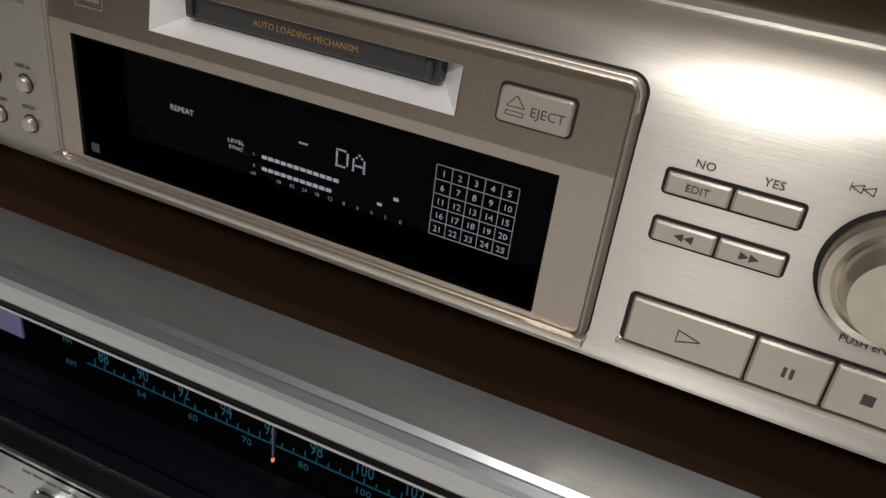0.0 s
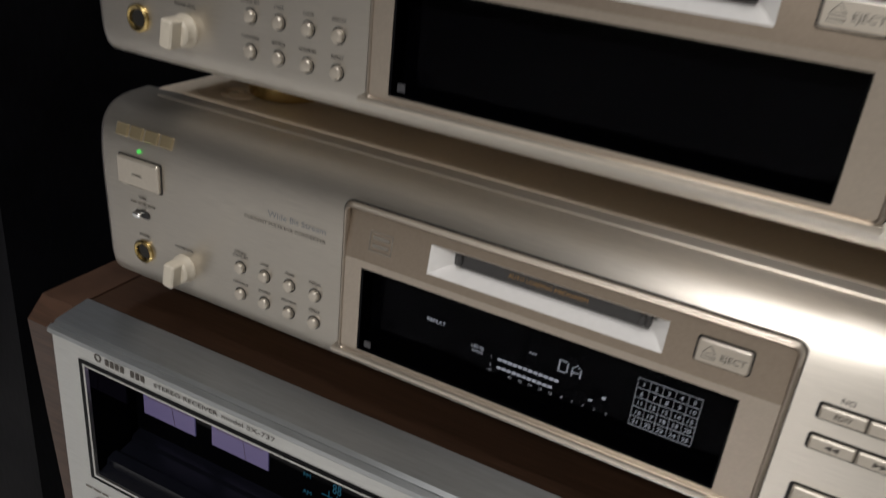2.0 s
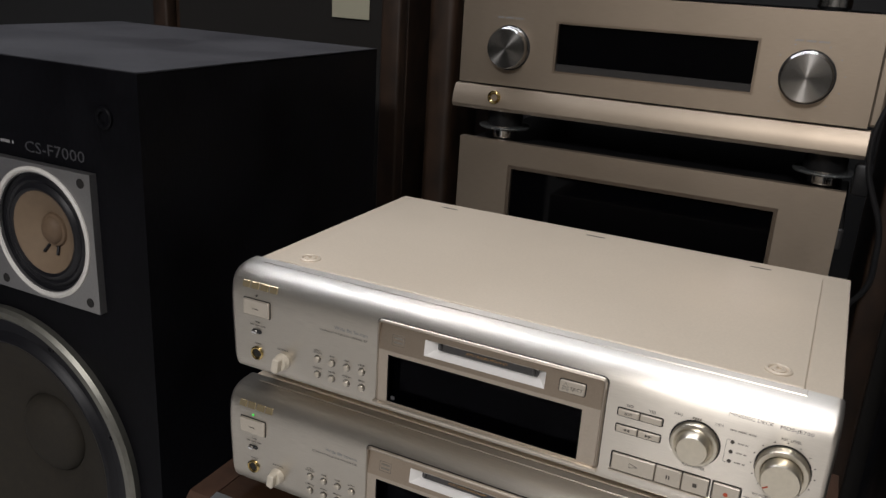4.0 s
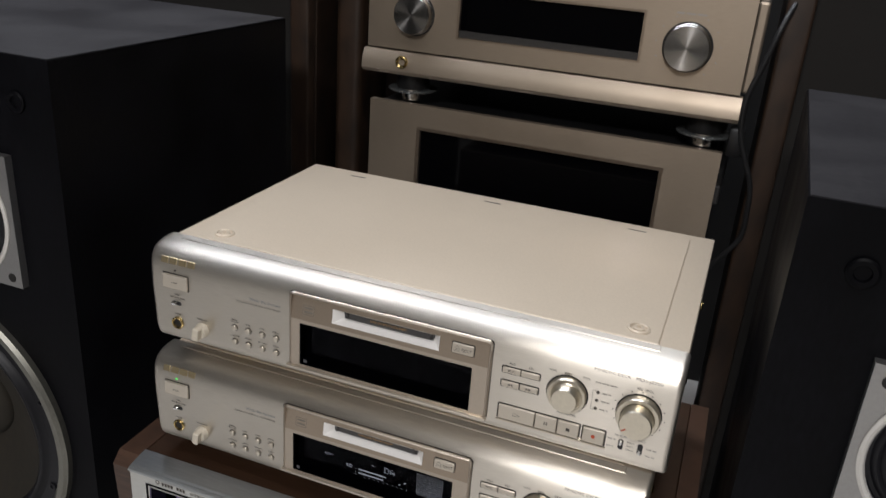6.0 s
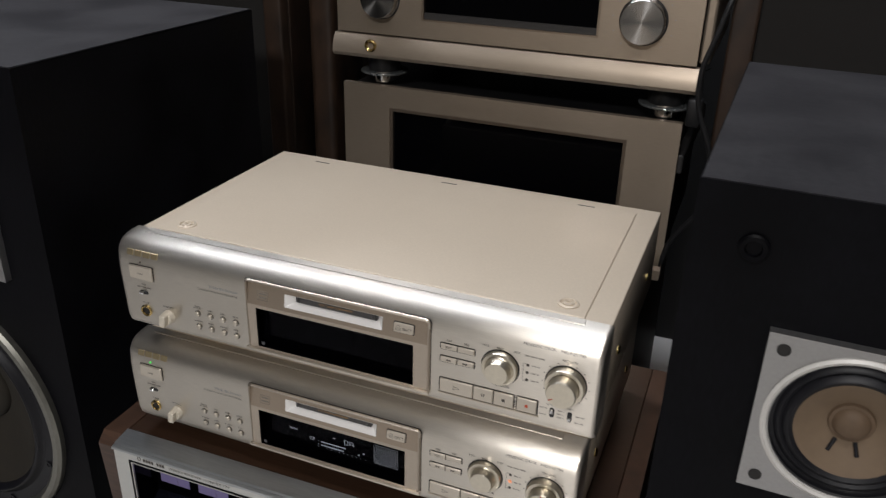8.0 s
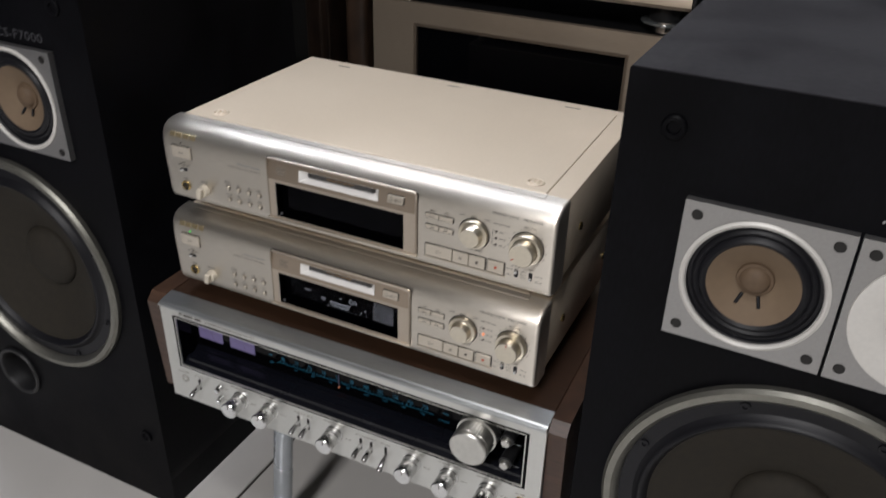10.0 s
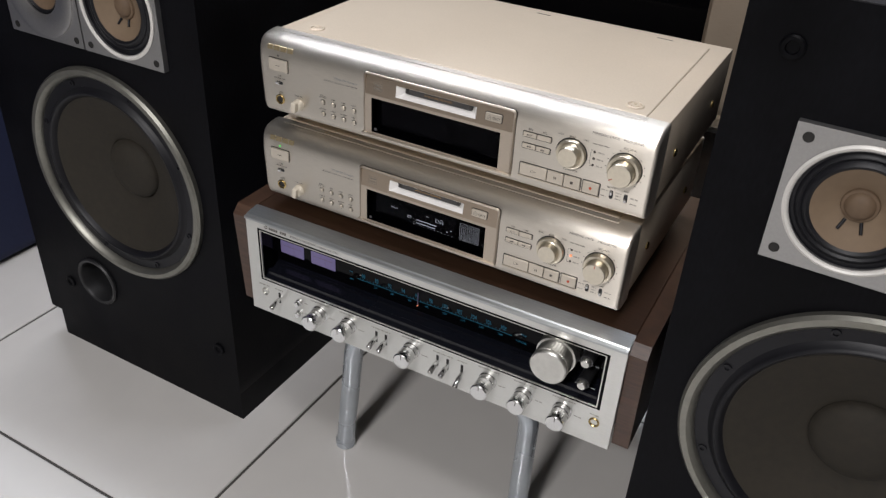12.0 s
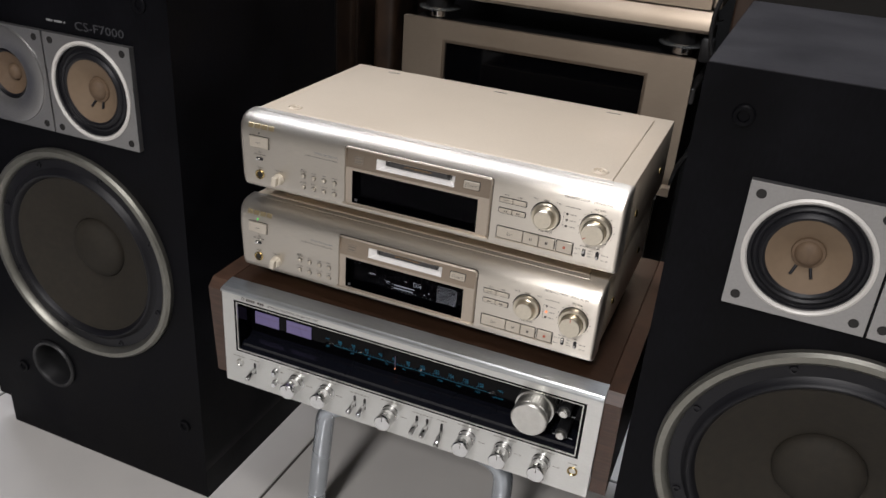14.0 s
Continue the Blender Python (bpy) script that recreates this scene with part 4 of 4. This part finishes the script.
def loudspeaker(mirror):
    """The three-way box with its inner lower corner at the origin; it reaches outwards. mirror: -1 for the one that reaches to -x."""
    s = root("floor_speaker", 0, 0, 0, "black floor loudspeaker without its grille", "loudspeaker", "pair of black loudspeakers")

    def X(v):
        return v * mirror

    def xbox(a, b, *rest, **kw):
        return box(min(X(a), X(b)), max(X(a), X(b)), *rest, **kw)

    shell = plate(min(0, X(SP_W)), max(0, X(SP_W)), 0.0502, SP_H, [(min(X(0.019), X(SP_W - 0.019)), max(X(0.019), X(SP_W - 0.019)), 0.069, SP_H - 0.019)], 0.0, SP_D)
    outer = [e for e in shell.edges if all(min(abs(v.co.x), abs(v.co.x - X(SP_W))) < 1e-5 and min(abs(v.co.z - 0.0502), abs(v.co.z - SP_H)) < 1e-5 for v in e.verts)]
    bmesh.ops.bevel(shell, geom=outer, offset=0.0012, segments=2, profile=0.5, affect="EDGES")
    part("cabinet", shell, VINYL, s, smooth=35)
    # thin sheet, paler than the cabinet for dust and light from above
    part("top_panel", xbox(0.0012, SP_W - 0.0012, 0.0012, SP_D - 0.0012, SP_H, SP_H + 0.0006), DUSTY_SHEEN, s, "dusty top of the cabinet, lamp sheen in its colour")
    part("back_panel", xbox(0.0191, SP_W - 0.0191, SP_D - 0.02, SP_D - 0.001, 0.0691, SP_H - 0.0191), VINYL, s)
    part("inner_dark", xbox(0.0192, SP_W - 0.0192, 0.0600, 0.0624, 0.0692, SP_H - 0.0192), GAP, s)
    mid = (0.0530, 0.1320, 0.5370, 0.1260) if mirror < 0 else (0.0568, 0.1185, 0.5435, 0.1185)
    a0, size, pz0, ph = mid
    mx, tx, mz, edge = a0 + size / 2, a0 + size * 1.5 + 0.0025, pz0 + ph / 2, a0 + size + 0.0012
    wr, wz, wc = (0.1545, 0.357, 0.1825) if mirror < 0 else (0.1550, 0.366, 0.1840)
    for a, b, z0, z1, cx, cz, r in ((0.019, SP_W - 0.019, 0.069, 0.1920, 0.272, 0.150, 0.0330), (0.019, SP_W - 0.019, 0.1920, 0.5280, wc, wz, wr - 0.015), (0.019, edge, 0.5280, SP_H - 0.019, mx, mz, size * 0.414), (edge, SP_W - 0.019, 0.5280, SP_H - 0.019, tx, mz, size * 0.24)):
        part("baffle", holed(min(X(a), X(b)), max(X(a), X(b)), z0, z1, X(cx), cz, r, 0.0, 0.0190), VINYL, s)
    part("plinth", xbox(0.0004, SP_W - 0.022, 0.0006, SP_D - 0.01, 0, 0.0505), VINYL, s)
    # woofer
    wx, k = X(wc), wr / 0.158
    ring = part("woofer_ring", lathe([(0.158, -0.002), (0.158, 0.006), (0.155, 0.0095), (0.149, 0.0095), (0.145, 0.006), (0.143, 0.001), (0.143, -0.004)], (wx, 0, wz), "y", 96, scale=k), SPEAKER_RING, s, "grey cast woofer ring", 30)
    basket = part("woofer_basket", lathe([(0.1435, -0.010), (0.1435, 0.0005), (0.130, 0.0010), (0.127, -0.006)], (wx, 0, wz), "y", 96, scale=k), RUBBER, s, smooth=30)
    prof = [(0.130, 0.0006)] + [(0.128 - 0.012 * i / 8, 0.0075 * math.sin(math.pi * i / 8)) for i in range(1, 9)]
    part("woofer_surround", lathe(prof + [(0.114, -0.004)], (wx, 0, wz), "y", 96, scale=k), RUBBER, s, "black rubber surround", 30)
    cone = [(0.1165, 0.0)]
    for i in range(1, 25):
        r = 0.1165 - (0.1165 - 0.044) * i / 24
        cone.append((r, -(0.046 * (1 - (r / 0.1165) ** 1.25)) + (0.0007 if i % 2 else -0.0007)))
    hub = cone[-1][1]
    part("woofer_cone", lathe(cone + [(0.043, hub - 0.002)], (wx, 0, wz), "y", 96, scale=k), PAPER_CONE, s, "ribbed grey-brown paper cone", 60)
    part("dust_cap", lathe([(0.0445 * math.cos(radians(a)), hub + 0.017 * math.sin(radians(a))) for a in range(0, 91, 10)], (wx, 0, wz), "y", 64, scale=k), PAPER_CONE, s, smooth=60)
    for i in range(8):
        a = radians(22.5 + 45 * i)
        part("bolt", lathe([(0.0042, 0), (0.0042, 0.0024), (0.0022, 0.0026), (0.0018, 0.0012), (0, 0.0012)], (wx + 0.137 * k * math.cos(a), 0, wz + 0.137 * k * math.sin(a)), "y", 14), RUBBER, ring, smooth=40)
    # midrange and tweeter plates
    q, pz1 = size / 0.1195, pz0 + ph
    for kind, a in (("midrange", a0), ("tweeter", a0 + size + 0.0025)):
        b = a + size
        cx, cz = X((a + b) / 2), mz
        bm = holed(min(X(a), X(b)), max(X(a), X(b)), pz0, pz1, cx, cz, size * (0.414 if kind == "midrange" else 0.24), -0.0075, -0.0002)
        pl = part(kind + "_plate", bm, PLATE, s, "silver painted square driver plate", 40)
        for dx in (-0.0495 * q, 0.0495 * q):
            for dz in (-0.0490 * q, 0.0490 * q):
                part("screw", lathe([(0.0043, 0.0070), (0.0043, 0.0079), (0.0036, 0.0079), (0.0030, 0.0077), (0, 0.0077)], (cx + dx, 0, cz + dz), "y", 18), GAP, pl)
        if kind == "midrange":
            part("midrange_rim", lathe([(0.0545, 0.0070), (0.0545, 0.0088), (0.0525, 0.0100), (0.0508, 0.0090), (0.0500, 0.0070)], (cx, 0, cz), "y", 72, scale=q), WHITE_PLATE, pl, "bright rim", 30)
            part("midrange_surround", lathe([(0.0500, 0.0070), (0.0490, 0.0030), (0.0465, 0.0028), (0.0450, 0.0045), (0.0430, 0.0052), (0.0410, 0.0040), (0.0392, 0.0062), (0.0370, 0.0072), (0.0345, 0.0058)], (cx, 0, cz), "y", 72, scale=q), RUBBER, pl, smooth=40)
            part("midrange_cone", lathe([(0.0350, 0.0060), (0.0300, 0.0030), (0.0230, -0.0020), (0.0135, -0.0070)], (cx, 0, cz), "y", 64, scale=q), TAN_CONE, pl, "tan paper cone", 60)
            part("midrange_cap", lathe([(0.0145, -0.0072), (0.0135, -0.0045), (0.0115, -0.0040)] + [(0.0112 * math.cos(radians(t)), -0.0040 + 0.0065 * math.sin(radians(t))) for t in range(10, 91, 16)] + [(0, 0.0026)], (cx, 0, cz), "y", 48, scale=q), TAN_DOME, pl, smooth=50)
            for sx in (-0.0075, 0.0055):
                part("lead_mark", tube([(cx + sx * 0.9, 0.0050, cz - 0.0135 * q), (cx + sx * 1.35, 0.0012, cz - 0.0215)], 0.0014, 8), RUBBER, pl, smooth=60)
        else:
            white = WHITE_PLATE if mirror > 0 else PLATE
            part("tweeter_horn", lathe([(0.0550, 0.0070), (0.0545, 0.0092), (0.0510, 0.0100), (0.0400, 0.0088), (0.0300, 0.0080), (0.0290, 0.0072)], (cx, 0, cz), "y", 72, scale=q), white, pl, "pale shallow horn ring", 40)
            part("tweeter_surround", lathe([(0.0295, 0.0072), (0.0280, 0.0040), (0.0262, 0.0052), (0.0240, 0.0035)], (cx, 0, cz), "y", 56, scale=q), RUBBER, pl, smooth=40)
            part("tweeter_cone", lathe([(0.0245, 0.0035), (0.0180, -0.0005), (0.0090, -0.0050)], (cx, 0, cz), "y", 48, scale=q), TAN_DOME, pl, smooth=60)
            part("tweeter_cap", lathe([(0.0095, -0.0050), (0.0085, -0.0015), (0.0050, 0.0010), (0, 0.0018)], (cx, 0, cz), "y", 36, scale=q), TAN_DOME, pl, smooth=60)
    # bass port and the four grille sockets
    px, pz = X(0.272), 0.150
    part("bass_port", lathe([(0.0400, -0.001), (0.0400, 0.0030), (0.0380, 0.0050), (0.0345, 0.0040), (0.0325, 0.0005), (0.0322, -0.055)], (px, 0, pz), "y", 56), BLACK, s, "round black bass port", 30)
    for gx, gz in ((0.038, 0.712), (0.366, 0.712), (0.031, 0.124), (0.339, 0.124)):
        part("grille_socket", lathe([(0.0095, -0.001), (0.0095, 0.0022), (0.0080, 0.0032), (0.0052, 0.0026), (0.0046, 0.0006), (0, 0.0006)], (X(gx), 0, gz), "y", 28), VINYL, s, smooth=30)
    if mirror < 0:
        bars(-0.182, 0.6745, 0.030, 0.0026, GREY_INK, s)
        words("CS-F7000", -0.139, 0.6700, 0.0100, DIM_PRINT, s, width=0.073)
    else:
        bars(0.1860, 0.6720, 0.040, 0.0024, GREY_INK, s)
        bars(0.2100, 0.6770, 0.045, 0.0060, GREY_INK, s, name="maker_mark")
    return s


left = loudspeaker(-1)
left.matrix_world = pose(-0.304, 0.010, 0.0)
tagged(left, "black floor loudspeaker, grille off, with round bass port")
right = loudspeaker(1)
right.matrix_world = pose(0.2695, -0.009, 0.0, 0, 0, -1.2)
tagged(right, "black floor loudspeaker, grille off, with white tweeter ring")


# ---- amplifiers behind ----
def amplifier():
    a = root("power_amplifier", -0.258, 0.517, 0.440, "gold power amplifier with a large dark window", "amplifier")
    W, H = 0.469, 0.196
    holes = [(0.071, 0.404, 0.030, 0.166)]
    part("front_panel", plate(0, W, 0, H, holes, 0.0, 0.010), GOLD_FACE, a, "gold brushed front panel")
    part("window_frame", plate(0.071, 0.404, 0.030, 0.166, [(0.0755, 0.3995, 0.0345, 0.1615)], 0.0012, 0.012), BRONZE, a)
    part("meter_window", box(0.0758, 0.3992, 0.006, 0.010, 0.0348, 0.1612), GLOSS_BLACK, a, "dark glossy meter window")
    part("front_foot_rail", prism([(0.0, 0.0), (-0.006, -0.004), (-0.010, -0.016), (0.010, -0.016), (0.010, 0.0)], 0.0, W), GOLD_FACE, a)
    part("case", box(0.006, W - 0.006, 0.0105, 0.330, -0.010, H - 0.004, 0.002, 1), BLACK, a, "black steel case")
    part("side_trim", box(W - 0.005, W + 0.006, 0.015, 0.30, H - 0.070, H - 0.045, 0.002, 1), DOOR, a)
    return a


amplifier()


def av_receiver():
    a = root("av_receiver", -0.264, 0.512, 0.677, "gold receiver with two round knobs and a display", "receiver")
    W, H = 0.484, 0.147
    part("lower_lip", prism([(0.004, -0.002), (-0.006, -0.001), (-0.0100, 0.004), (-0.0092, 0.012), (-0.0062, 0.021), (-0.0015, 0.0285), (0.010, 0.0285), (0.010, -0.002)], -0.002, W + 0.001), GOLD_FACE, a, "flared pale gold lower lip", 40)
    part("front_panel", plate(0.002, W - 0.003, 0.031, H, [(0.126, 0.361, 0.053, 0.114)], 0.0, 0.010), GOLD_FACE, a, "gold front panel")
    part("display_bezel", plate(0.126, 0.361, 0.053, 0.114, [(0.129, 0.358, 0.0555, 0.1115)], 0.0008, 0.010), BRONZE, a)
    part("display_window", box(0.1292, 0.3578, 0.006, 0.011, 0.0557, 0.1113), GLOSS_BLACK, a, "dark display window")
    part("display_step", box(0.1292, 0.3578, 0.0030, 0.0062, 0.0557, 0.0640), DOOR, a)
    for kx, label in ((0.068, "selector_knob"), (0.413, "volume_knob")):
        r = 0.0248 if kx < 0.2 else 0.0264
        knob = part(label, lathe([(r + 0.001, -0.001), (r + 0.001, 0.002), (r, 0.003), (r, 0.013), (r - 0.0012, 0.0145), (0.0002, 0.0147), (0, 0.0147)], (0, 0, 0), "y", 64), TURNED, a, "spun silver knob", 25)
        knob.location = (kx, 0, 0.078)
        part("shadow_ring", lathe([(r + 0.0026, -0.001), (r + 0.0026, 0.0004), (r + 0.001, 0.0006)], (kx, 0, 0.078), "y", 64), BLACK, a, smooth=30)
        bars(kx - 0.018, 0.078 + r + 0.010, 0.036, 0.0022, GREY_INK, a)
    bm = bmesh.new()
    for i in range(11):
        t = radians(-140 + 28 * i)
        lathe([(0.0008, 0.0), (0.0008, 0.0004), (0, 0.0004)], (0.413 + 0.037 * math.sin(t), 0, 0.078 + 0.037 * math.cos(t)), "y", 8, bm)
    part("scale_dots", bm, GREY_INK, a)
    part("headphone_socket", lathe([(0.0085, -0.001), (0.0085, 0.002), (0.007, 0.003), (0.0045, 0.001), (0.0045, -0.002), (0, -0.002)], (0.056, -0.0085, 0.016), "y", 28), BRASS, a, smooth=30)
    part("case", box(0.008, W - 0.008, 0.0105, 0.330, 0.004, H - 0.002, 0.002, 1), BLACK, a, "black steel case")
    part("side_panel", box(W - 0.003, W + 0.010, 0.020, 0.30, 0.030, H - 0.012, 0.003, 2), GOLD_FACE, a)
    part("plug", box(W - 0.002, W + 0.010, 0.024, 0.042, H - 0.012, H + 0.010, 0.002, 2), PLATE, a, "pale plastic plug")
    return a


av_receiver()
for x in (-0.207, 0.184):
    for y in (0.545, 0.78):
        puck = root("isolation_foot", x, y, 0.636, "chrome isolation foot on a clear disc", "isolation foot", "isolation feet under the receiver")
        part("disc", lathe([(0.033, 0.0145), (0.034, 0.016), (0.033, 0.0175), (0, 0.0175)], (0, 0, 0), "z", 36), CLEAR, puck, smooth=40)
        part("cone", lathe([(0.012, 0.0), (0.016, 0.002), (0.016, 0.011), (0.012, 0.0144), (0, 0.0144)], (0, 0, 0), "z", 32), CHROME, puck, smooth=30)
        part("spacer", lathe([(0.022, 0.0177), (0.023, 0.020), (0.023, 0.0432), (0, 0.0432)], (0, 0, 0), "z", 32), BLACK, puck, smooth=30)
top_box = root("black_component", -0.25, 0.54, 0.826, "black component resting on the gold receiver", "hi-fi component")
part("case", box(0, 0.46, 0, 0.30, 0.018, 0.10, 0.003, 2), BLACK, top_box)
for x in (0.05, 0.41):
    part("foot", lathe([(0.014, -0.0022), (0.018, 0.002), (0.018, 0.014), (0.012, 0.019), (0, 0.019)], (x, 0.03, 0), "z", 28), CHROME, top_box, smooth=30)


def rack():
    r = root("equipment_rack", -0.26, 0.53, 0.0, "dark wooden rack with a metal shelf edge", "rack")
    for x in (0.0, 0.430):
        part("side_panel", box(x, x + 0.018, 0.02, 0.36, 0.0, 0.424), DARK_WALNUT, r)
    part("shelf", box(-0.004, 0.452, 0.005, 0.36, 0.4065, 0.4235, 0.001, 1), BLACK, r)
    part("shelf_edge", box(-0.004, 0.452, -0.004, 0.0048, 0.4075, 0.4150, 0.001, 1), NICKEL, r, "bright metal shelf edge")
    part("lower_shelf", box(0.018, 0.430, 0.02, 0.36, 0.10, 0.118), DARK_WALNUT, r)
    return r


rack()


# ---- tall speakers beyond, beside the rack ----
def tall_speaker(name_x, w, inner, label):
    s = root("tall_speaker", name_x, 0.52, 0.0, label, "loudspeaker", "tall walnut loudspeakers")
    part("cabinet", box(0, w, 0.022, 0.40, 0, 1.12, 0.002, 1), DARK_WALNUT, s, "walnut veneered cabinet")
    part("grille", box(0.045 if inner < 0 else 0.030, w - (0.030 if inner < 0 else 0.045), 0.010, 0.030, 0.04, 1.08, 0.003, 2), GRILLE, s, "dark woven grille cloth")
    for a, b in ((0, 0.030), (w - 0.030, w)):
        part("frame_stile", box(a, b, 0.0, 0.0218, 0, 1.12, 0.004, 3), DARK_WALNUT, s, "walnut frame stile", 40)
    part("frame_rail", box(0.0302, w - 0.0302, 0.0, 0.0218, 1.085, 1.12, 0.003, 2), DARK_WALNUT, s)
    return s


tall_speaker(-0.80, 0.442, -1, "tall walnut loudspeaker with dark cloth, beside the rack")
tall_speaker(0.2465, 0.44, 1, "tall walnut loudspeaker with dark cloth, beside the amplifiers")
pil = root("wood_post", -0.330, 0.545, 0.0, "dark walnut upright post beside the rack", "post")
part("post", box(0, 0.040, 0, 0.10, 0, 1.30, 0.010, 4), DARK_WALNUT, pil, smooth=50)
note = root("paper_label", -0.47, 0.526, 0.772, "small cream paper label on the grille cloth", "label")
part("sheet", box(0, 0.060, 0.0, 0.0012, 0, 0.05), LABEL, note)
cab = root("power_cable", 0.236, 0.52, 0.44, "black cable hanging beside the amplifiers", "cable")
line = [(0.030, 0.03, 0.40), (0.010, -0.020, 0.353), (0.000, -0.022, 0.309), (-0.012, -0.022, 0.269), (-0.010, -0.020, 0.224), (0.015, -0.020, 0.166), (0.018, -0.016, 0.10), (-0.020, -0.006, 0.04), (-0.030, 0.002, -0.014)]
part("cord", tube(bend(line, 0.018), 0.0032, 10), BLACK, cab, smooth=60)
part("plug", box(-0.022, -0.004, -0.020, 0.0, 0.197, 0.232, 0.004, 2), BLACK, cab, "black moulded plug", 40)
nav = root("navy_cover", -1.75, -0.35, 0.0, "navy fabric cover hanging over a box on the tiles", "fabric cover")
part("body", box(0, 0.805, 0, 1.1, 0, 0.55, 0.03, 4), NAVY, nav, smooth=40)
